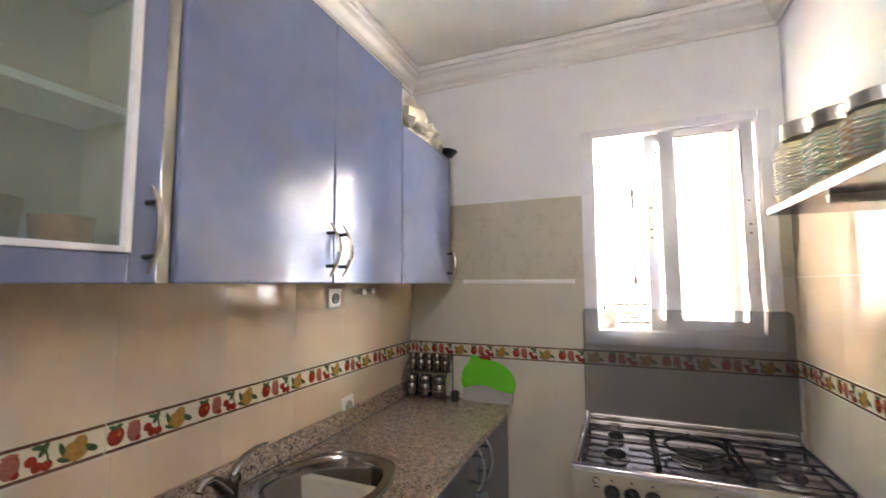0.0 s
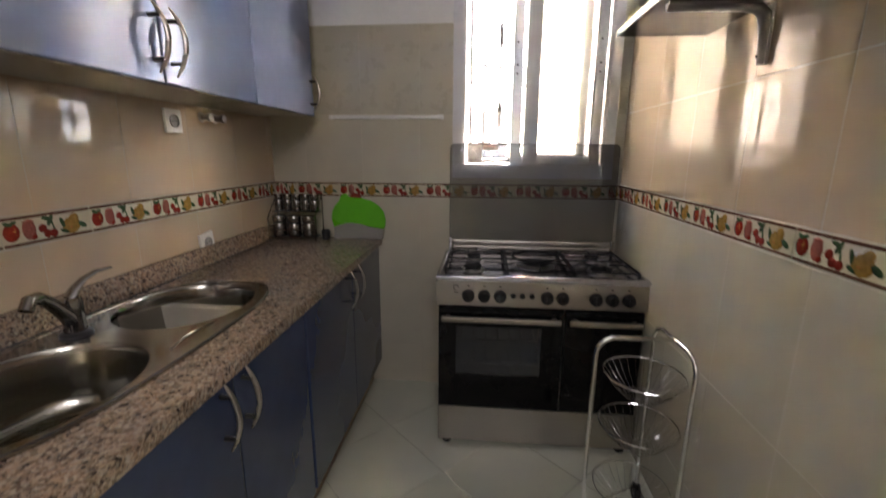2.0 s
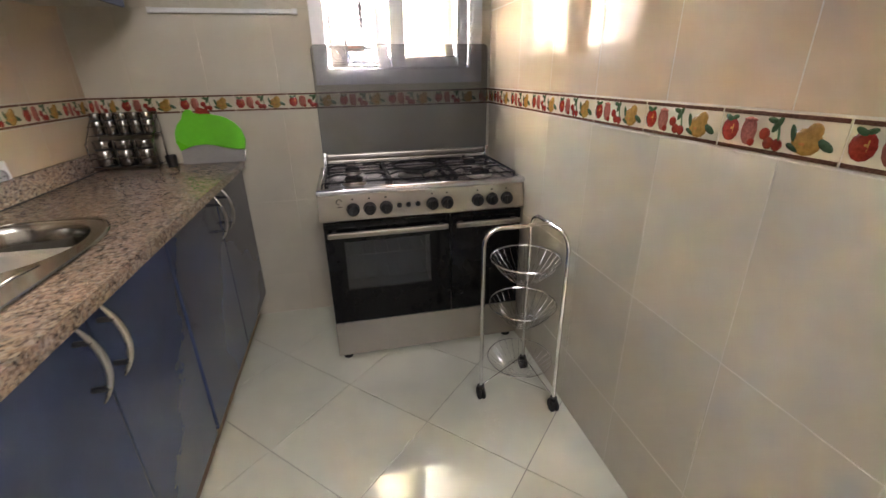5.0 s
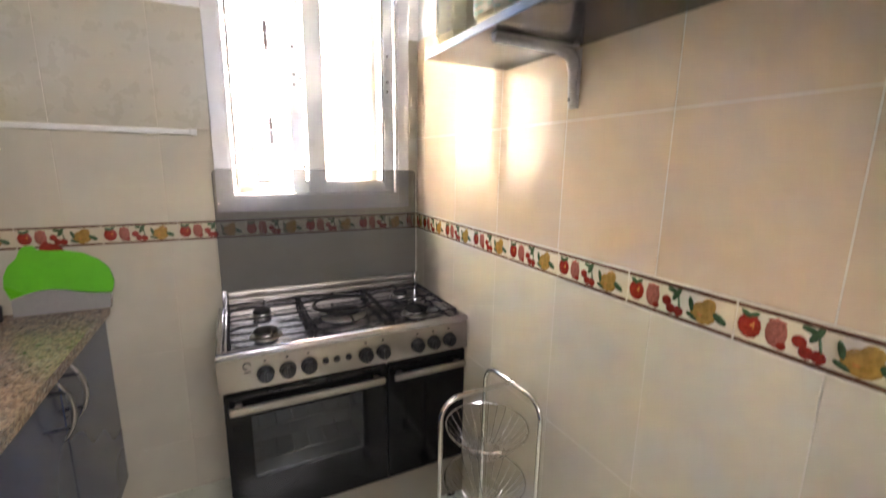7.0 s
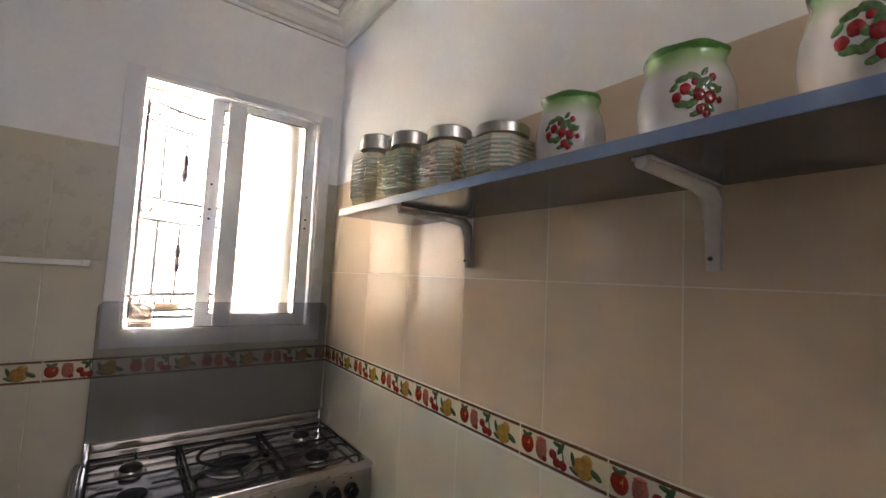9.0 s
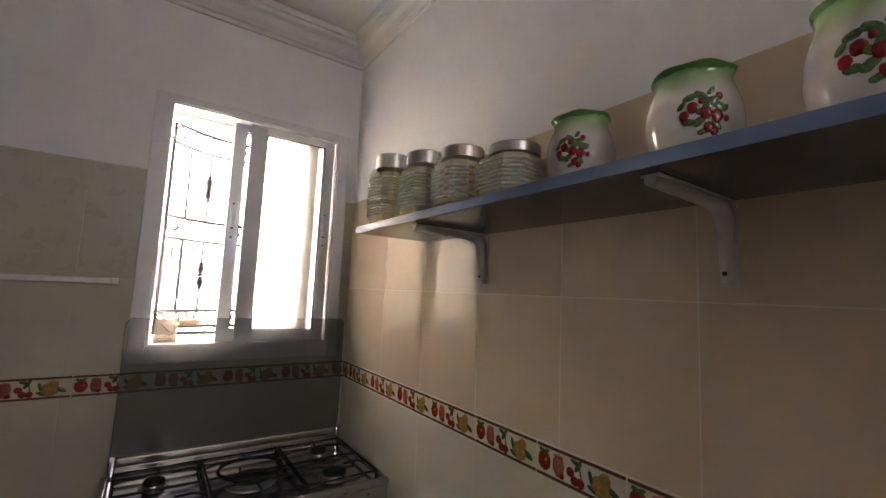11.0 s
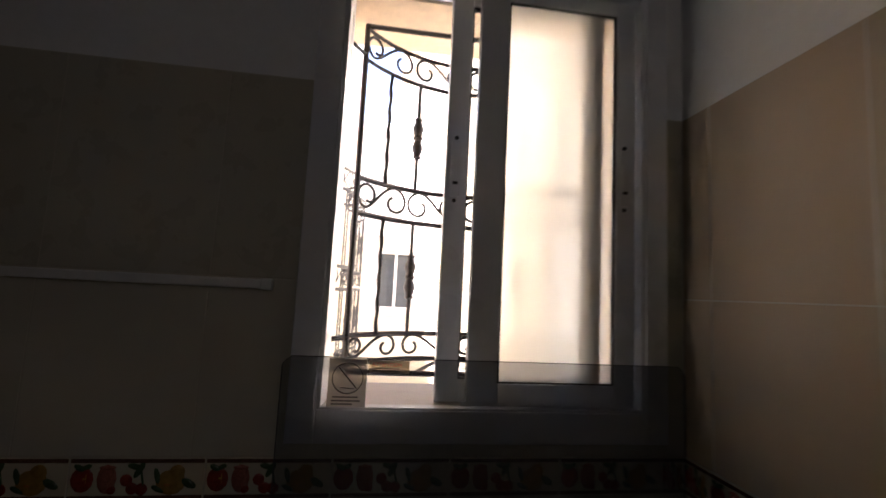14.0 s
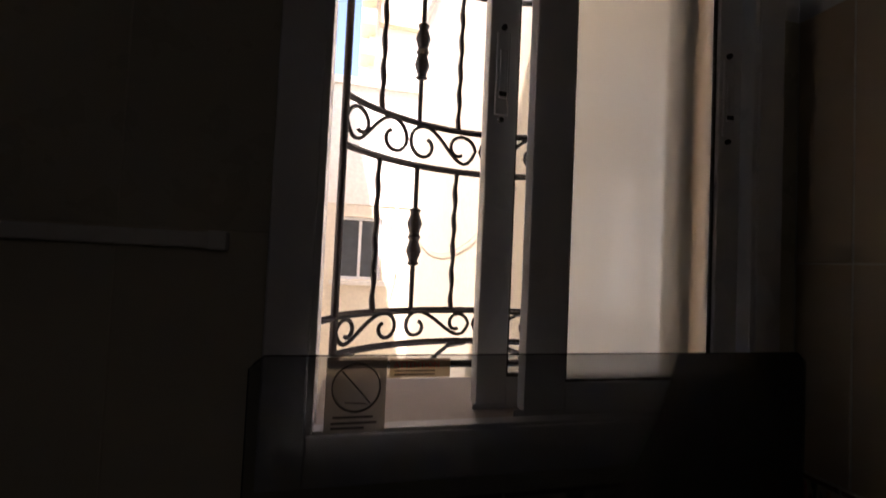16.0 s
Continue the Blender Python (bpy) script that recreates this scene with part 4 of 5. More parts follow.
wrap = thing("plastic_bag", pose(-0.82, 1.045, WT - 0.152, 0, 0, 50), "crumpled white plastic wrapper lying in the sink bowl", "plastic bag")
bm = bmesh.new()
bmesh.ops.create_grid(bm, x_segments=44, y_segments=36, size=0.5)
for v in bm.verts:
    p = v.co.copy()
    edge = 0.82 + 0.35 * noise.noise(Vector((math.atan2(p.y, p.x) * 1.6, 3.0, 1.0)))
    fold = abs(noise.noise(p * 6)) + 0.5 * abs(noise.noise(p * 13 + Vector((2, 5, 0))))
    v.co = Vector((0.21 * p.x * edge + 0.02 * noise.noise(p * 5), 0.13 * p.y * edge + 0.02 * noise.noise(p * 4 + Vector((7, 1, 0))), 0.012 + 0.05 * max(0.0, p.x) + 0.02 * noise.noise(p * 3.1) + 0.045 * fold - 0.1 * p.y * p.y))
part("film", bm, "wrap", wrap, smooth=True)


# ---- wall cabinets ----
UP_X, UP_Z = -0.81, 1.477


def wall_unit(name, ya, yb, top, doors, label):
    c = thing(name, (0, 0, 0), label, "cabinet", "wall cabinets over the worktop")
    bm = bmesh.new()
    back, front = LEFT + 0.003, UP_X - 0.021
    for lo, hi in (((back, ya, UP_Z), (front, ya + 0.016, top)), ((back, yb - 0.016, UP_Z), (front, yb, top)), ((back, ya + 0.016, UP_Z), (front, yb - 0.016, UP_Z + 0.016)), ((back, ya + 0.016, top - 0.016), (front, yb - 0.016, top)), ((back, ya + 0.016, UP_Z + 0.016), (back + 0.005, yb - 0.016, top - 0.016))):
        cuboid(bm, lo, hi, 0.001)
    part("body", bm, "carcass", c)
    for a, b, hy in doors:
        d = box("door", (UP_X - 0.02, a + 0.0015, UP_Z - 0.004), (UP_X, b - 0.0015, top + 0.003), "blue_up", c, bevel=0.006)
        bow_handle(d, (UP_X, hy, 1.578))
    return c


wall_unit("wall_cabinet", 0.52, 1.489, 2.325, ((0.523, 1.036, 1.004), (1.036, 1.489, 1.066)), "tall blue lacquered wall cabinet with two doors")
wall_unit("wall_cabinet", 1.492, 2.035, 2.145, ((1.494, 2.033, 1.99),), "low blue lacquered wall cabinet with one door")
vitrine = thing("glass_cabinet", (0, 0, 0), "blue lacquered wall cabinet with a glazed door, dishes inside", "cabinet", "wall cabinets over the worktop")
bm = bmesh.new()
back, front, ya, yb, top = LEFT + 0.003, UP_X - 0.021, -0.08, 0.518, 2.325
for lo, hi in (((back, ya, UP_Z), (front, ya + 0.016, top)), ((back, yb - 0.016, UP_Z), (front, yb, top)), ((back, ya + 0.016, UP_Z), (front, yb - 0.016, UP_Z + 0.016)), ((back, ya + 0.016, top - 0.016), (front, yb - 0.016, top)), ((back, ya + 0.016, UP_Z + 0.016), (back + 0.005, yb - 0.016, top - 0.016))):
    cuboid(bm, lo, hi, 0.001)
part("body", bm, "carcass", vitrine)
for z in (1.822, 2.10):
    box("shelf", (back + 0.006, ya + 0.017, z), (-0.925, yb - 0.017, z + 0.017), "paint", vitrine)
door = part("door", bmesh.new(), "blue_up", vitrine)
bm = bmesh.new()
for lo, hi in (((-0.06, 1.473), (0.0, 2.328)), ((0.437, 1.473), (0.49, 2.328)), ((0.0, 1.473), (0.437, 1.53)), ((0.0, 2.27), (0.437, 2.328))):
    cuboid(bm, (UP_X - 0.02, lo[0], lo[1]), (UP_X, hi[0], hi[1]), 0.004)
part("door_frame", bm, "blue_up", door)
bm = bmesh.new()
for lo, hi in (((-0.001, 1.529), (0.012, 2.271)), ((0.425, 1.529), (0.438, 2.271)), ((0.012, 1.529), (0.425, 1.541)), ((0.012, 2.259), (0.425, 2.271))):
    cuboid(bm, (UP_X - 0.012, lo[0], lo[1]), (UP_X + 0.005, hi[0], hi[1]), 0.002)
part("glazing_bead", bm, "alu", door, "pale metal glazing bead")
pane_part("pane", (UP_X - 0.012, 0.01, 1.54), (UP_X - 0.008, 0.427, 2.261), 0, 1, "cab_glass", door)
bow_handle(door, (UP_X, 0.464, 1.575))
box("edge_strip", (UP_X - 0.018, 0.491, 1.474), (UP_X - 0.012, 0.519, 2.328), "carcass", vitrine, "beige side edge beside the door", bevel=0.001)
for k, (y, r, h, mat) in enumerate(((0.40, 0.05, 0.105, "b_orange"), (0.285, 0.055, 0.125, "kick"), (0.17, 0.05, 0.10, "ceramic"), (0.06, 0.045, 0.12, "green"))):
    bowl = thing("bowl", (-0.95, y, UP_Z + 0.016), ("amber", "brown", "white", "green")[k] + " bowl standing in the glazed cabinet", "bowl", "dishes in the cabinet")
    part("bowl_body", lathe(bmesh.new(), ((0, 0), (r * 0.5, 0), (r * 0.9, h * 0.5), (r, h), (r * 0.95, h), (r * 0.8, h * 0.5), (0, h * 0.15)), 18), mat, bowl)

bag = thing("cloth_bag", (-0.86, 1.76, 2.1485), "crumpled cream bag lying on top of the low wall cabinet", "bag")
bm = bmesh.new()
for y, z, sx, sy, sz in ((-0.14, 0.075, 0.07, 0.11, 0.075), (-0.03, 0.05, 0.075, 0.1, 0.055), (0.07, 0.035, 0.06, 0.1, 0.038), (0.16, 0.022, 0.05, 0.07, 0.024)):
    blob(bm, (0.01, y, z), (sx, sy, sz), 0, 0.55, 18, 12)
part("cloth", bm, "bag", bag)
pan = thing("frying_pan", (-0.83, 1.985, 2.1485), "black pan with its edge over the cabinet top", "pan")
part("pan_body", lathe(bmesh.new(), ((0, 0.002), (0.055, 0.002), (0.075, 0.022), (0.078, 0.024), (0.075, 0.026), (0.054, 0.006), (0, 0.006)), 24), "black", pan)

# ---- sockets, pipe stubs, rail ----
def wall_socket(y, z, label, tilt=0):
    s = thing("wall_socket", pose(LEFT + 0.001, y, z, tilt), label, "socket", "wall sockets")
    box("plate", (0, -0.041, -0.041), (0.012, 0.041, 0.041), "plastic", s, bevel=0.004)
    bm = bmesh.new()
    lathe(bm, ((0.0, 0.0125), (0.019, 0.0125), (0.021, 0.016), (0.023, 0.016), (0.023, 0.011)), 20, (0, 0, 0), 0, Matrix.Rotation(radians(90), 4, "Y"))
    for dy in (-0.0095, 0.0095):
        lathe(bm, ((0.0, 0.0135), (0.0028, 0.0135), (0.0028, 0.012)), 8, (0, dy, 0), 1, Matrix.Rotation(radians(90), 4, "Y"))
    part("outlet", bm, ("grey_plastic", "black"), s)
    return s


wall_socket(1.541, 0.944, "white plastic wall socket sitting askew above the worktop upstand", 7)
wall_socket(1.434, 1.412, "white plastic wall socket under the wall cabinets")
for y in (1.606, 1.692):
    stub = thing("pipe_stub", (LEFT, y, 1.438), "short capped metal water pipe stub on the tiles", "pipe", "pipe stubs under the cabinets")
    part("pipe", lathe(bmesh.new(), ((0.02, 0.001), (0.02, 0.004), (0.012, 0.006), (0.012, 0.03), (0.016, 0.031), (0.016, 0.045), (0.011, 0.048), (0, 0.048)), 14, (0, 0, 0), 0, Matrix.Rotation(radians(90), 4, "Y")), "burner", stub)

rail = thing("wall_rail", (0, 0, 0), "slim white plastic rail screwed to the tiles", "rail")
box("bar", (-0.782, NORTH - 0.016, 1.473), (-0.197, NORTH - 0.0005, 1.492), "plastic", rail, bevel=0.003)
box("end_cap", (-0.215, NORTH - 0.019, 1.471), (-0.193, NORTH - 0.0005, 1.494), "plastic", rail, bevel=0.003)
box("end_cap", (-0.786, NORTH - 0.019, 1.471), (-0.768, NORTH - 0.0005, 1.494), "plastic", rail, bevel=0.003)

# ---- spice rack and chopping board on the worktop ----
rack = thing("spice_rack", (-0.965, 2.075, WT), "chrome wire spice rack with two tiers", "spice rack")
bm = bmesh.new()
for x in (-0.125, 0.125):
    tube(bm, [(x, -0.055, 0.0), (x, -0.055, 0.12), (x, 0.06, 0.235), (x, 0.06, 0.0)], 0.0035, 6)
for y, z in ((-0.055, 0.022), (0.02, 0.022), (-0.055, 0.06), (-0.005, 0.148), (0.06, 0.148), (-0.005, 0.185), (0.06, 0.235)):
    tube(bm, [(-0.125, y, z), (0.125, y, z)], 0.003, 6)
part("wire_frame", bm, "dark_chrome", rack)
for y0, y1, z in ((-0.055, 0.02, 0.022), (-0.005, 0.06, 0.148)):
    box("tray", (-0.122, y0, z - 0.002), (0.122, y1, z + 0.002), "black", rack, bevel=0.001)


def spice_jar(x, y, z, r, h, label):
    j = thing("spice_jar", (-0.965 + x, 2.075 + y, WT + z), label, "jar", "jars in the spice rack")
    part("jar_body", lathe(bmesh.new(), ((0, 0), (r * 0.95, 0), (r, 0.003), (r, h * 0.62), (r * 0.96, h * 0.64)), 20), "jar_steel", j)
    part("collar", lathe(bmesh.new(), ((r * 0.9, h * 0.64), (r * 0.9, h * 0.7)), 20), "black", j)
    part("lid", lathe(bmesh.new(), ((r * 0.98, h * 0.7), (r, h * 0.72), (r, h * 0.97), (r * 0.95, h), (0, h)), 20), "jar_steel", j)


for k in range(5):
    spice_jar(-0.098 + 0.049 * k, 0.027, 0.150, 0.0215, 0.088, "slim steel spice jar on the upper tier")
for k in range(3):
    spice_jar(-0.08 + 0.08 * k, -0.017, 0.024, 0.036, 0.106, "wide steel spice jar on the lower tier")
cup = thing("small_cup", (-0.815, 2.10, WT), "small black cup beside the spice rack", "cup")
part("cup_body", lathe(bmesh.new(), ((0, 0), (0.02, 0), (0.024, 0.05), (0.022, 0.05), (0.018, 0.004), (0, 0.004)), 16), "black", cup)

board = thing("chopping_board", pose(-0.645, 2.138, WT, -4), "apple-shaped lime green and grey plastic chopping board against the tiles", "chopping board")
outline = []
for u, v in ((-0.135, 0.06), (-0.148, 0.10), (-0.145, 0.14), (-0.13, 0.175), (-0.105, 0.198), (-0.098, 0.222), (-0.083, 0.238), (-0.062, 0.238), (-0.052, 0.222), (-0.03, 0.217), (0.02, 0.216), (0.07, 0.203), (0.11, 0.178), (0.137, 0.145), (0.148, 0.10), (0.143, 0.068), (0.135, 0.055), (0.09, 0.06), (0.05, 0.068), (0.01, 0.08), (-0.03, 0.086), (-0.07, 0.084), (-0.105, 0.072)):
    outline.append((u, v))
UPRIGHT = Matrix.Rotation(radians(90), 4, "X")
part("green_panel", slab(bmesh.new(), outline, 0.007, 0, UPRIGHT, 0.0015), "green", board, "lime green upper panel")
lower = [(-0.135, 0.0), (0.128, 0.0), (0.134, 0.052), (0.09, 0.057), (0.05, 0.065), (0.01, 0.077), (-0.03, 0.083), (-0.07, 0.081), (-0.105, 0.069), (-0.135, 0.057)]
part("grey_panel", slab(bmesh.new(), lower, 0.007, 0, UPRIGHT, 0.001), "grey_plastic", board, "pale grey lower panel")
part("red_leaf", slab(bmesh.new(), [(-0.05, 0.214), (-0.04, 0.24), (-0.018, 0.245), (0.006, 0.236), (0.022, 0.213)], 0.005, 0, UPRIGHT, 0.001), "b_red", board, "red leaf tip")
part("blade_edge", tube(bmesh.new(), [(0.131, -0.003, 0.0), (0.137, -0.003, 0.055)], 0.004, 6), "chrome", board)

# ---- gas cooker ----
SX, SY = -0.168, 1.652
SW = 0.862
cooker = thing("gas_cooker", Matrix.Translation((SX, SY, 0)) @ Matrix.Diagonal((1, 0.957, 1, 1)), "wide stainless steel gas cooker with black doors, glass lid raised", "cooker")
bm = bmesh.new()
cuboid(bm, (0.004, 0.022, 0.022), (SW - 0.004, 0.50, 0.19), 0.002)
cuboid(bm, (0.004, 0.022, 0.19), (0.03, 0.50, 0.76), 0.002)
cuboid(bm, (SW - 0.03, 0.022, 0.19), (SW - 0.004, 0.50, 0.76), 0.002)
cuboid(bm, (0.03, 0.46, 0.19), (SW - 0.03, 0.50, 0.76), 0.001)
cuboid(bm, (0.03, 0.022, 0.665), (SW - 0.03, 0.46, 0.76), 0.001)
cuboid(bm, (0.50, 0.03, 0.19), (0.56, 0.46, 0.665), 0.001)
part("body", bm, "steel", cooker)
bm = bmesh.new()
cuboid(bm, (0.035, 0.06, 0.195), (0.495, 0.455, 0.2), 0, 0)
cuboid(bm, (0.035, 0.45, 0.2), (0.495, 0.455, 0.66), 0, 0)
part("oven_cavity", bm, "oven_in", cooker)
bm = bmesh.new()
for z in (0.37, 0.49):
    for k in range(9):
        tube(bm, [(0.045 + 0.055 * k, 0.07, z), (0.045 + 0.055 * k, 0.44, z)], 0.0022, 5)
    tube(bm, [(0.04, 0.068, z), (0.49, 0.068, z)], 0.003, 5)
part("oven_rack", bm, "chrome", cooker)
panel = part("control_panel", slab(bmesh.new(), [(0.0, 0.0), (0.022, 0.0), (0.022, 0.115), (0.012, 0.115)], SW + 0.014, 0, Matrix(((0, 0, 1, -0.008), (1, 0, 0, 0), (0, 1, 0, 0.672), (0, 0, 0, 1)))), "steel", cooker)
for x in (0.13, 0.197, 0.264, 0.458, 0.522, 0.656, 0.721, 0.787):
    bm = bmesh.new()
    turn = Matrix.Rotation(radians(96), 4, "X")
    lathe(bm, ((0.0265, 0.0), (0.0265, 0.006), (0.0235, 0.009), (0.0225, 0.025), (0.019, 0.028), (0, 0.028)), 22, (x, 0.003, 0.718), 0, turn)
    cuboid(bm, (x - 0.0045, -0.034, 0.699), (x + 0.0045, -0.02, 0.737), 0.002)
    part("knob", bm, "black", panel)
    box("mark", (x - 0.004, 0.0055, 0.755), (x + 0.004, 0.0075, 0.761), "ink", panel, bevel=0)
for x in (0.319, 0.357, 0.397):
    part("button", lathe(bmesh.new(), ((0.011, 0), (0.011, 0.004), (0.008, 0.008), (0, 0.008)), 14, (x, 0.004, 0.72), 0, Matrix.Rotation(radians(94), 4, "X")), "black", panel)
bm = bmesh.new()
tube(bm, [(0.077 + 0.011 * math.cos(a), 0.0055, 0.75 + 0.011 * math.sin(a)) for a in [k * math.pi / 6 for k in range(10)]], 0.0022, 5)
cuboid(bm, (0.068, 0.004, 0.727), (0.088, 0.0055, 0.731))
part("emblem", bm, "ink", panel)


def oven_door(xa, xb, window):
    d = part("oven_door" if window else "side_door", bmesh.new(), "enamel", cooker)
    bm = bmesh.new()
    if window:
        wx0, wx1, wz0, wz1 = window
        loops = [[bm.verts.new((x, y, z)) for x, z in ((p, r), (q, r), (q, t), (p, t))] for y, p, q, r, t in ((0.0, wx0, wx1, wz0, wz1), (0.0, xa, xb, 0.195, 0.663), (0.02, xa, xb, 0.195, 0.663), (0.02, wx0, wx1, wz0, wz1))]
        for p, q in zip(loops, loops[1:] + loops[:1]):
            for k in range(4):
                bm.faces.new((p[k], p[(k + 1) % 4], q[(k + 1) % 4], q[k]))
        pane_part("window_glass", (wx0, 0.002, wz0), (wx1, 0.005, wz1), 1, -1, "oven_glass", d)
    else:
        cuboid(bm, (xa, 0.0, 0.195), (xb, 0.02, 0.663), 0.002)
    part("door_panel", bm, "enamel", d, "glossy black panel")
    bm = bmesh.new()
    cuboid(bm, (xa + 0.014, -0.040, 0.608), (xb - 0.014, -0.022, 0.632), 0.006)
    for x in (xa + 0.03, xb - 0.05):
        cuboid(bm, (x, -0.03, 0.612), (x + 0.02, 0.001, 0.628), 0.002)
    part("handle", bm, "steel", d, "brushed steel bar handle")


oven_door(0.004, 0.533, (0.079, 0.445, 0.352, 0.578))
oven_door(0.539, SW - 0.004, None)
drawer = box("drawer", (0.002, 0.0, 0.02), (SW + 0.002, 0.02, 0.191), "steel", cooker, "brushed steel bottom drawer", bevel=0.003)
for x in (0.03, SW - 0.055):
    for y in (0.03, 0.44):
        part("foot", lathe(bmesh.new(), ((0, 0), (0.02, 0), (0.022, 0.01), (0.018, 0.022), (0, 0.022)), 14, (x + 0.012, y - 0.006, 0)), "rubber", cooker)
# hob
bm = bmesh.new()
cuboid(bm, (-0.007, 0.0, 0.778), (SW + 0.005, 0.5, 0.797), 0.006)
part("hob", bm, "hob", cooker, "bright steel hob plate")
bm = bmesh.new()
loops = [[bm.verts.new(p) for p in ((e - 0.008, e, z), (SW + 0.006 - e, e, z), (SW + 0.006 - e, 0.5 - e, z), (e - 0.008, 0.5 - e, z))] for e, z in ((-0.001, 0.786), (0.0, 0.796), (0.004, 0.803), (0.012, 0.806), (0.02, 0.804), (0.026, 0.7975))]
for p, q in zip(loops, loops[1:]):
    for k in range(4):
        bm.faces.new((p[k], p[(k + 1) % 4], q[(k + 1) % 4], q[k])).smooth = True
part("hob_rim", bm, "hob", cooker, "raised rounded steel rim")
BURNERS = ((0.145, 0.125, 0.036), (0.145, 0.345, 0.03), (0.43, 0.225, 0.058), (0.70, 0.125, 0.04), (0.715, 0.36, 0.03))
for x, y, r in BURNERS:
    b = part("burner", lathe(bmesh.new(), ((r * 1.5, 0.797), (r * 1.45, 0.800), (r * 1.1, 0.801), (r, 0.808), (r * 0.8, 0.809), (0, 0.809)), 24, (x, y, 0)), "burner", cooker)
    part("burner_cap", lathe(bmesh.new(), ((r * 0.98, 0.808), (r * 1.08, 0.811), (r * 1.07, 0.818), (r * 0.95, 0.822), (r * 0.3, 0.823), (0, 0.823)), 24, (x, y, 0)), "iron", b)
part("wok_ring", tube(bmesh.new(), [(0.43 + 0.105 * math.cos(a), 0.245 + 0.105 * math.sin(a), 0.838) for a in [k * math.pi / 12 for k in range(24)]], 0.006, 6, True), "iron", cooker, "black cast-iron wok ring")
for xa, xb in ((0.03, 0.285), (0.295, 0.565), (0.575, 0.832)):
    bm = bmesh.new()
    ya, yb, z = 0.04, 0.455, 0.829
    tube(bm, [(xa, ya, z - 0.008), (xb, ya, z - 0.008), (xb, yb, z - 0.008), (xa, yb, z - 0.008)], 0.005, 6, True)
    xm, ym = (xa + xb) / 2, (ya + yb) / 2
    tube(bm, [(xa, ym, z - 0.006), (xb, ym, z - 0.006)], 0.0045, 6)
    for y in (ya + 0.1, yb - 0.1):
        for x in (xa, xb):
            tube(bm, [(x, y, z - 0.008), (x + (xm - x) * 0.3, y, z + 0.004), (x + (xm - x) * 0.72, y, z + 0.002)], 0.0042, 6)
    for y, s in ((ya, 1), (yb, -1)):
        tube(bm, [(xm, y, z - 0.008), (xm, y + s * 0.03, z + 0.004), (xm, y + s * 0.075, z + 0.002)], 0.0042, 6)
    for x in (xa, xb):
        for y in (ya, yb):
            tube(bm, [(x, y, z - 0.008), (x, y, 0.797)], 0.005, 6)
    part("pan_support", bm, "iron", cooker, "black cast-iron pan support")
# lid
lid = part("lid", slab(bmesh.new(), [(0.012, 0.0), (0.845, 0.0), (0.845, 0.478), (0.84, 0.490), (0.828, 0.497), (0.029, 0.497), (0.017, 0.490), (0.012, 0.478)], 0.0005, 0, Matrix.Translation((0, 0.509, 0.853)) @ UPRIGHT), "lid", cooker, "smoked grey glass lid standing upright")
bm = bmesh.new()
tube(bm, [(0.012, 0.507, 0.87), (0.012, 0.507, 1.335), (0.028, 0.507, 1.350), (0.829, 0.507, 1.350), (0.845, 0.507, 1.335), (0.845, 0.507, 0.87)], 0.0009, 6)
part("lid_edge", bm, "gasket", lid, "ground dark glass edge")
bm = bmesh.new()
cuboid(bm, (0.03, 0.486, 0.838), (0.83, 0.512, 0.862), 0.006)
cuboid(bm, (0.03, 0.480, 0.806), (0.83, 0.500, 0.834), 0.004)
part("lid_rail", bm, "steel", cooker, "brushed steel lid rail")
for x in (0.01, 0.832):
    part("hinge", cuboid(bmesh.new(), (x, 0.482, 0.80), (x + 0.02, 0.506, 0.872), 0.004), "chrome", cooker)
# warning stickers on the lid
bm = bmesh.new()
cuboid(bm, (0.099, 0.5065, 1.257), (0.172, 0.5078, 1.348), 0, 0)
part("warning_sticker", bm, "card", lid, "translucent sticker with a crossed-out match in a ring")
bm = bmesh.new()
tube(bm, [(0.1355 + 0.029 * math.cos(a), 0.5062, 1.311 + 0.029 * math.sin(a)) for a in [k * math.pi / 14 for k in range(28)]], 0.0042, 5, True, 0, 0.25)
tube(bm, [(0.118, 0.5062, 1.331), (0.153, 0.5062, 1.292)], 0.005, 5, False, 0, 0.2)
tube(bm, [(0.122, 0.5062, 1.293), (0.150, 0.5062, 1.291)], 0.0018, 5, False, 0, 0.4)
for z, xa, xb in ((1.274, 0.109, 0.157), (1.267, 0.107, 0.162), (1.261, 0.107, 0.147)):
    cuboid(bm, (xa, 0.5058, z), (xb, 0.5064, z + 0.0028), 0, 0)
part("warning_print", bm, "ink", lid, "dark ring, crossed-out match and lines of small print")
bm = bmesh.new()
cuboid(bm, (0.175, 0.5065, 1.322), (0.253, 0.5078, 1.346), 0, 0)
for z in (1.325, 1.3295):
    cuboid(bm, (0.181, 0.5058, z), (0.233, 0.5064, z + 0.002), 0, 1)
sticker = part("text_sticker", bm, ("label", "ink"), lid, "small beige sticker with a red heading")
font = bpy.data.curves.new("heading", "FONT")
font.body, font.size, font.extrude = "ATTENTION", 0.0105, 0.0002
probe = new("heading", font)
bpy.context.view_layer.update()
letters = bpy.data.meshes.new_from_object(probe.evaluated_get(bpy.context.evaluated_depsgraph_get()))
bpy.data.objects.remove(probe)
letters.materials.clear()
letters.materials.append(M["red_print"])
heading = new("heading", letters)
heading.parent = lid
heading.matrix_local = Matrix.Translation((0.180, 0.506, 1.3345)) @ UPRIGHT
tagged(heading, "red printed heading")

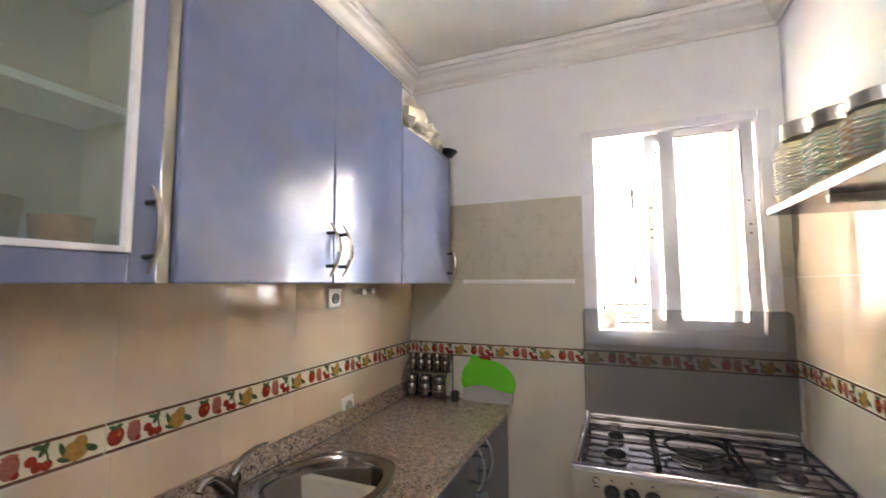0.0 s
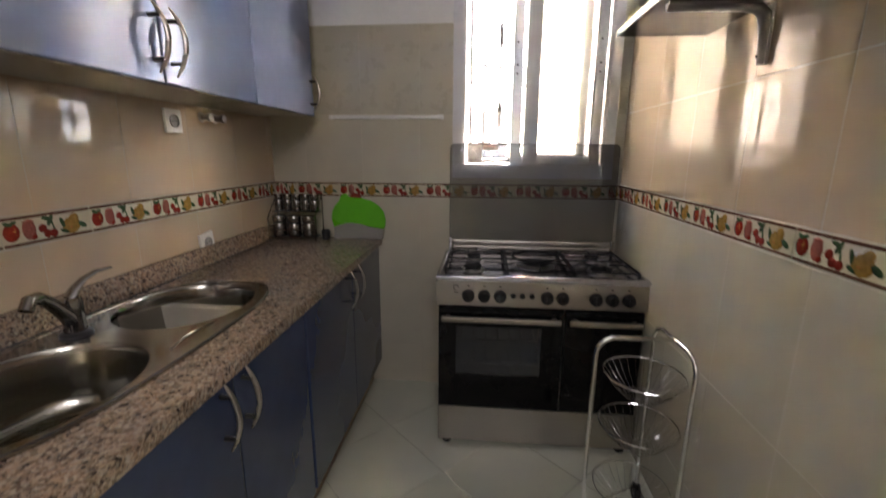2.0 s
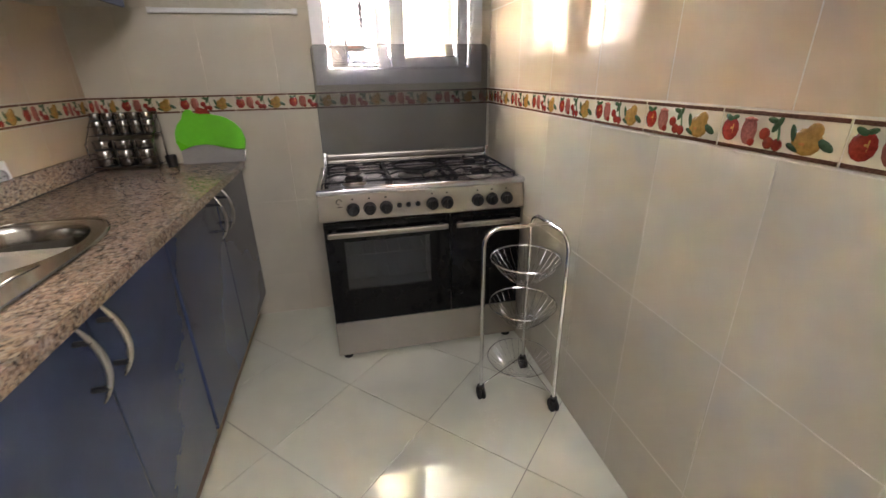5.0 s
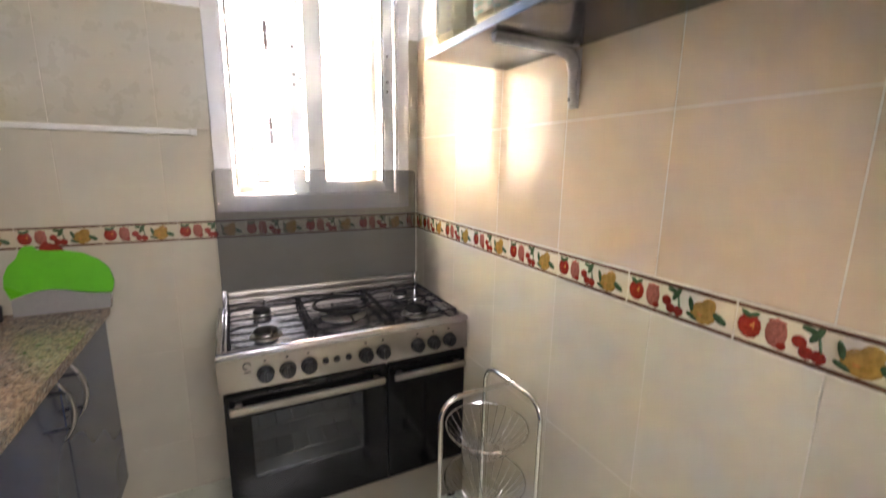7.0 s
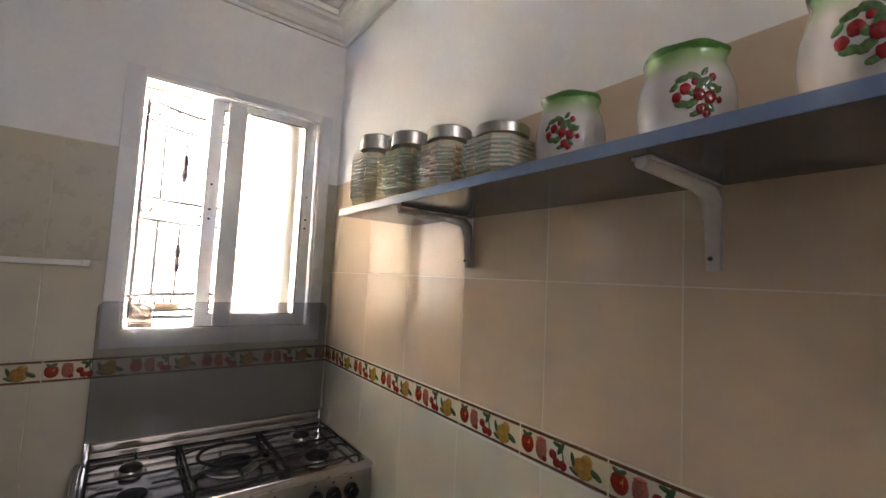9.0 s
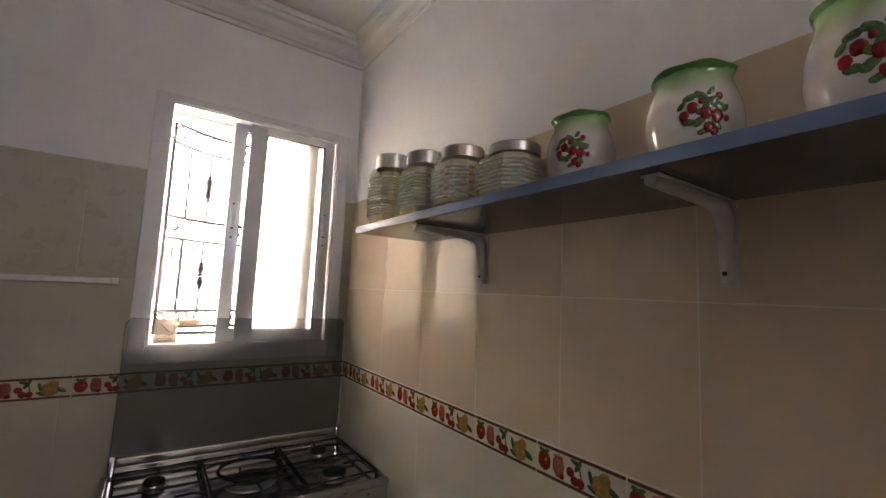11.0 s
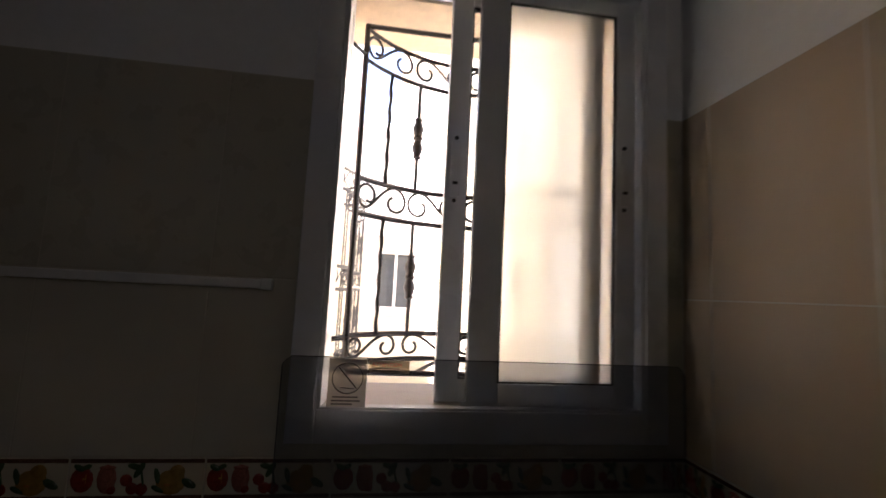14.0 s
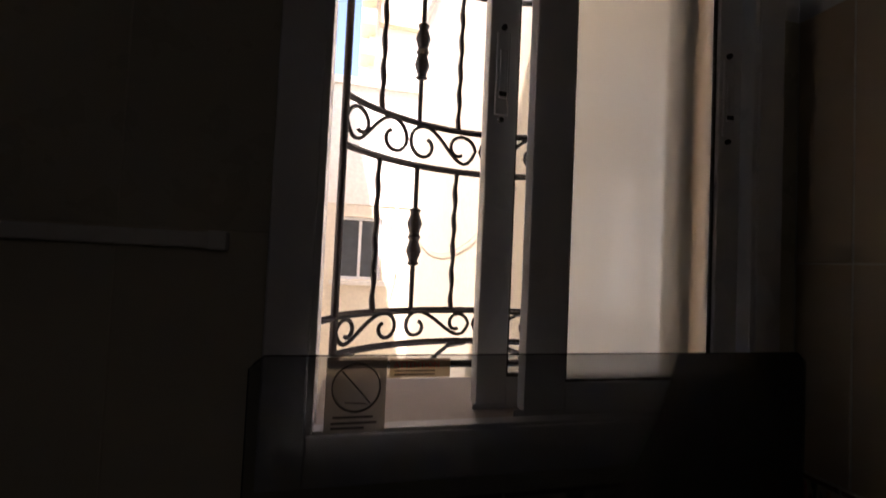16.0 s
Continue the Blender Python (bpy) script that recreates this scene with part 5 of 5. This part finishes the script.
# ---- wire trolley ----
A, B, C = Vector((0.392, 1.26, 0)), Vector((0.643, 1.129, 0)), Vector((0.63, 1.401, 0))
trolley = thing("wire_trolley", ((A + B + C) / 3), "three-legged chrome trolley with wire baskets on black castors", "trolley")
O = (A + B + C) / 3
a, b, c = A - O, B - O, C - O
UP = Vector((0, 0, 1))


def arc(p, q, r, z):
    """From p's leg over a rounded corner towards q."""
    d = (q - p).normalized()
    return [p + d * (r - r * math.cos(t)) + UP * (z - r + r * math.sin(t)) for t in [k * math.pi / 12 for k in range(7)]]


HZ = 0.725
part("side_frame", tube(bmesh.new(), [b + UP * 0.045, b + UP * 0.4, *arc(b, c, 0.06, HZ), *arc(c, b, 0.06, HZ)[::-1], c + UP * 0.4, c + UP * 0.045], 0.0075, 10), "chrome", trolley)
mid = (b + c) / 2
part("front_leg", tube(bmesh.new(), [a + UP * 0.045, a + UP * 0.4, *arc(a, mid, 0.06, HZ), mid + UP * HZ], 0.0075, 10), "chrome", trolley)
for p, q in ((a, c), (c, b)):
    part("brace", tube(bmesh.new(), [p + UP * 0.062, q + UP * 0.062], 0.0022, 6), "chrome", trolley)
CEN, RAD = Vector((-0.002, 0.002, 0)), 0.126
for ring_z, depth in ((0.60, 0.08), (0.415, 0.08), (0.17, 0.06)):
    low = ring_z < 0.3
    basket = part("basket", tube(bmesh.new(), [CEN + Vector((RAD * math.cos(t), RAD * math.sin(t), ring_z)) for t in [k * math.pi / 18 for k in range(36)]], 0.0013 if low else 0.0026, 6, True), "chrome", trolley)
    wire = mesh_of("wire", tube(bmesh.new(), [(RAD, 0, 0), (RAD * 0.74, 0, -depth * 0.55), (RAD * 0.44, 0, -depth), (0.03, 0, -depth)], 0.0005 if low else 0.0008, 4), "chrome" if low else "dark_chrome")
    for k in range(26):
        ob = new("wire", wire)
        ob.matrix_world = Matrix.Translation(CEN + UP * ring_z) @ Matrix.Rotation(2 * math.pi * k / 26, 4, "Z")
        ob.parent = basket
    for f in (0.44, 0.32, 0.2):
        part("ring", tube(bmesh.new(), [CEN + Vector((f * RAD * math.cos(t), f * RAD * math.sin(t), ring_z - depth)) for t in [k * math.pi / 12 for k in range(24)]], 0.0006 if low else 0.001, 4, True), "chrome", basket)
for p in (a, b, c):
    castor = part("castor", tube(bmesh.new(), [p + UP * 0.03, p + UP * 0.064], 0.014, 10), "rubber", trolley, "black plastic castor")
    for dx in (-0.013, 0.003):
        part("wheel", lathe(bmesh.new(), ((0, 0), (0.021, 0), (0.026, 0.002), (0.026, 0.011), (0.021, 0.013), (0, 0.013)), 16, p + Vector((dx, 0, 0.0265)), 0, Matrix.Rotation(radians(90), 4, "Y")), "rubber", castor)

# ---- wall shelf with canisters ----
SH, SHX = 1.688, 0.425
shelf = thing("wall_shelf", (0, 0, 0), "long grey-blue laminate wall shelf on white brackets", "shelf")
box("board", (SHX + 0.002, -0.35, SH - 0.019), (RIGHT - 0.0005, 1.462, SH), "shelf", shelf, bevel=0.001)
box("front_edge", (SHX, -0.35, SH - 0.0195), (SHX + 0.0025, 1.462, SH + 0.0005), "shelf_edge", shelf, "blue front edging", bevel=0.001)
for y in (1.150, 0.513, -0.12):
    bm = bmesh.new()
    z = SH - 0.0195
    tube(bm, [(SHX + 0.03, y, z - 0.009), (RIGHT - 0.07, y, z - 0.010), (RIGHT - 0.035, y, z - 0.014), (RIGHT - 0.018, y, z - 0.03), (RIGHT - 0.012, y, z - 0.06), (RIGHT - 0.010, y, z - 0.145)], [0.009, 0.012, 0.015, 0.016, 0.013, 0.0095], 10)
    cuboid(bm, (SHX + 0.03, y - 0.014, z - 0.004), (RIGHT - 0.01, y + 0.014, z), 0.001)
    cuboid(bm, (RIGHT - 0.005, y - 0.014, z - 0.145), (RIGHT - 0.0005, y + 0.014, z - 0.005), 0.001)
    bracket = part("bracket", bm, "bracket", shelf, "white moulded shelf bracket")
    for dz in (0.05, 0.125):
        part("screw", lathe(bmesh.new(), ((0.004, 0.0), (0.004, 0.004), (0, 0.005)), 8, (RIGHT - 0.018, y, z - dz), 0, Matrix.Rotation(radians(-90), 4, "Y")), "gasket", bracket)


def canister(y, w, d, h, x, turn, accent, label):
    """A chamfered glass jar in a woven straw sleeve, with a steel screw lid."""
    j = thing("storage_jar", pose(x, y, SH, 0, 0, turn), label, "jar", "storage jars on the shelf")

    def ring(k, grow=0.0):
        a, b, c = w / 2 * k + grow, d / 2 * k + grow, min(w, d) * 0.2 * k
        return [(a - c, -b), (a, -b + c), (a, b - c), (a - c, b), (-a + c, b), (-a, b - c), (-a, -b + c), (-a + c, -b)]

    body_h = h * 0.8
    bm = bmesh.new()
    loops = [[bm.verts.new((px, py, z)) for px, py in ring(k)] for k, z in ((0.86, 0.0), (0.96, 0.006), (1.0, 0.016), (1.0, body_h * 0.9), (0.93, body_h * 0.97), (0.82, body_h + 0.004))]
    for p, q in zip(loops, loops[1:]):
        for k in range(8):
            bm.faces.new((p[k], p[(k + 1) % 8], q[(k + 1) % 8], q[k]))
    bm.faces.new(loops[0][::-1])
    part("glass", bm, "jar_glass", j)
    bm = bmesh.new()
    loops = [[bm.verts.new((px, py, z)) for px, py in ring(k)] for k, z in ((0.82, 0.004), (0.93, 0.012), (0.95, body_h * 0.9))]
    for p, q in zip(loops, loops[1:]):
        for k in range(8):
            bm.faces.new((p[k], p[(k + 1) % 8], q[(k + 1) % 8], q[k]))
    bm.faces.new(loops[0][::-1]), bm.faces.new(loops[-1])
    part("contents", bm, "jar_fill", j)
    bm = bmesh.new()
    path = ring(1.0, 0.0012)
    seg = [(Vector(path[k]), Vector(path[(k + 1) % 8])) for k in range(8)]
    rows, pitch = max(6, int(body_h * 0.68 / 0.0086)), 0.0086
    for r in range(rows):
        z, k = body_h * 0.17 + r * pitch, 0
        for p, q in seg:
            n = max(2, round((q - p).length / 0.0085))
            out = Vector(((q - p).y, -(q - p).x)).normalized()
            for i in range(n):
                a0, a1 = p + (q - p) * (i / n), p + (q - p) * ((i + 0.94) / n)
                lift = 0.0026 if (i + r) % 2 else 0.0018
                v = [bm.verts.new((*(s + out * t), z + dz)) for s in (a0, a1) for t, dz in ((0, 0), (lift, 0.0014), (lift, 0.0044), (0, 0.0058))]
                for f in ((0, 1, 5, 4), (1, 2, 6, 5), (2, 3, 7, 6), (0, 3, 2, 1), (4, 5, 6, 7)):
                    face = bm.faces.new([v[t] for t in f])
                    face.material_index = accent[(k // 2) % len(accent)] if (k // 4 + r) % 2 else 0
                k += 1
    part("woven_sleeve", bm, ("weave", "weave_green", "weave_red", "weave_dark"), j, "woven straw sleeve with coloured strands")
    r = min(w, d) * 0.43
    part("lid", lathe(bmesh.new(), ((r, body_h + 0.001), (r * 1.03, body_h + 0.002), (r * 1.03, body_h + 0.004), (r * 1.03, h - 0.003), (r * 1.03, h - 0.0015), (r * 1.01, h), (r * 0.99, h), (r * 0.9, h), (r * 0.88, h - 0.001), (0, h - 0.001)), 32), "burner", j, "brushed steel screw lid")
    return j


canister(1.372, 0.122, 0.118, 0.222, 0.498, 8, (0, 0, 0, 3, 0), "tall square glass jar in a pale woven sleeve")
canister(1.172, 0.112, 0.112, 0.180, 0.492, 5, (1, 0, 1), "square glass jar in a green and cream woven sleeve")
canister(1.002, 0.122, 0.118, 0.149, 0.495, 3, (1, 3, 2, 2, 3), "glass jar in an orange and green woven sleeve")
canister(0.832, 0.136, 0.125, 0.112, 0.502, 2, (1, 3, 0), "low wide glass jar in a green woven sleeve")


def strawberry_pot(y, x, size, turn, label):
    """A bellied white ceramic canister with a wavy green neck and painted-in-relief strawberries."""
    p = thing("ceramic_pot", pose(x, y, SH, 0, 0, turn) @ Matrix.Diagonal((1, 1, 1.13, 1)), label, "pot", "strawberry pots on the shelf")
    s = size
    profile = [(0.0, 0.0), (0.33, 0.0), (0.37, 0.012), (0.43, 0.10), (0.48, 0.24), (0.5, 0.40), (0.49, 0.56), (0.455, 0.69), (0.41, 0.79), (0.393, 0.85), (0.40, 0.90), (0.425, 0.94), (0.432, 0.955), (0.42, 0.965), (0.39, 0.955)]
    bm, n, loops = bmesh.new(), 40, []
    for r, h in profile[1:]:
        w = 0.012 * max(0.0, (h - 0.86) / 0.1)
        loops.append([bm.verts.new(((r + w * math.cos(6 * t)) * s * math.cos(t), (r + w * math.cos(6 * t)) * s * math.sin(t), (h + 0.5 * w * math.sin(6 * t)) * s)) for t in [2 * math.pi * k / n for k in range(n)]])
    for a0, b0 in zip(loops, loops[1:]):
        for k in range(n):
            bm.faces.new((a0[k], a0[(k + 1) % n], b0[(k + 1) % n], b0[k])).smooth = True
    bm.faces.new(loops[0][::-1])
    belly = part("belly", bm, "pot", p)
    part("lid", lathe(bmesh.new(), [(r * s, h * s) for r, h in ((0.385, 0.945), (0.37, 0.962), (0.2, 0.985), (0.0, 0.992))], 28), "ceramic_green", p, "green glazed lid")

    def stick(t, h, size_t, size_h, mat, lean=0.0):
        r = np.interp(h, [q[1] for q in profile[1:]], [q[0] for q in profile[1:]])
        bm = bmesh.new()
        blob(bm, (0, 0, 0), ((0.0022, 0.0013)[mat] * s / 0.15, size_t * s, size_h * s), mat, 0.25, 10, 7, Matrix.Rotation(t, 4, "Z") @ Matrix.Translation((r * s, 0, h * s)) @ Matrix.Rotation(lean, 4, "X"))
        part(("strawberry", "leaf")[mat], bm, ("berry", "berry_leaf"), belly)

    for t, h, big in ((0.0, 0.41, 1.15), (0.21, 0.38, 1.2), (-0.24, 0.47, 1.1), (-0.4, 0.40, 0.95), (0.05, 0.28, 1.0), (0.16, 0.24, 0.8), (0.27, 0.57, 0.75), (-0.08, 0.53, 0.6), (0.4, 0.36, 0.6)):
        stick(t, h, 0.05 * big, 0.054 * big, 0)
    for t, h, big, lean in ((0.1, 0.52, 1.1, 0.4), (-0.08, 0.58, 1.0, -0.5), (-0.3, 0.57, 0.9, 0.3), (0.28, 0.47, 1.0, -0.3), (-0.12, 0.34, 1.0, 0.6), (-0.32, 0.34, 0.9, -0.2), (0.02, 0.47, 1.0, 0.9), (-0.45, 0.5, 0.7, 0.8), (0.12, 0.62, 0.7, 1.0), (0.2, 0.3, 0.8, -0.8), (-0.06, 0.24, 0.7, 0.3), (0.36, 0.45, 0.7, 0.7), (-0.15, 0.44, 0.8, -0.9)):
        stick(t, h, 0.078 * big, 0.04 * big, 1, lean)


strawberry_pot(0.69, 0.535, 0.124, 205, "small white ceramic pot with green rim and strawberries")
strawberry_pot(0.496, 0.545, 0.131, 218, "middle white ceramic pot with green rim and strawberries")
strawberry_pot(0.296, 0.55, 0.142, 188, "large white ceramic pot with green rim and strawberries")
orn = thing("ceramic_ornament", (0.53, 0.385, SH), "small white ceramic ornament with a green leaf", "ornament")
bm = bmesh.new()
blob(bm, (0, 0, 0.014), (0.02, 0.022, 0.014), 0, 0.2)
blob(bm, (0.0, 0.012, 0.028), (0.01, 0.011, 0.012), 0, 0.2)
blob(bm, (-0.006, 0.03, 0.008), (0.01, 0.012, 0.008), 1, 0.2)
part("figure", bm, ("ceramic", "b_green"), orn)

# ---- tiles of walls and floor ----
tiled("north", LEFT, RIGHT, -0.62, hole=WIN)
tiled("east", SOUTH, NORTH, 0.565)
tiled("west", SOUTH, NORTH, 0.60)
bordered("north", LEFT, RIGHT, -0.52)
bordered("east", SOUTH, NORTH, 0.7015)
bordered("west", SOUTH, NORTH, 1.288)


def clip(poly, axis, limit, keep_less):
    out = []
    for k, p in enumerate(poly):
        q = poly[(k + 1) % len(poly)]
        inside = (p[axis] <= limit) == keep_less
        if inside:
            out.append(p)
        if inside != ((q[axis] <= limit) == keep_less):
            t = (limit - p[axis]) / (q[axis] - p[axis])
            out.append((p[0] + t * (q[0] - p[0]), p[1] + t * (q[1] - p[1])))
    return out


HD = 0.2828
for i in range(-8, 9):
    for k in range(-14, 9):
        if (i + k) % 2:
            continue
        cx, cy, g = -0.126 + HD * i, 1.184 + HD * k, HD - 0.0019
        poly = [(cx - g, cy), (cx, cy - g), (cx + g, cy), (cx, cy + g)]
        for axis, limit, less in ((0, LEFT, False), (0, RIGHT, True), (1, SOUTH, False), (1, NORTH, True)):
            poly = clip(poly, axis, limit, less) if poly else poly
        if len(poly) < 3:
            continue
        bm = bmesh.new()
        slab(bm, poly, 0.0035)
        bmesh.ops.remove_doubles(bm, verts=bm.verts, dist=0.0005)
        ob = part("tile", bm, "floor_tile", floor)
        ob.location.z = -0.0035
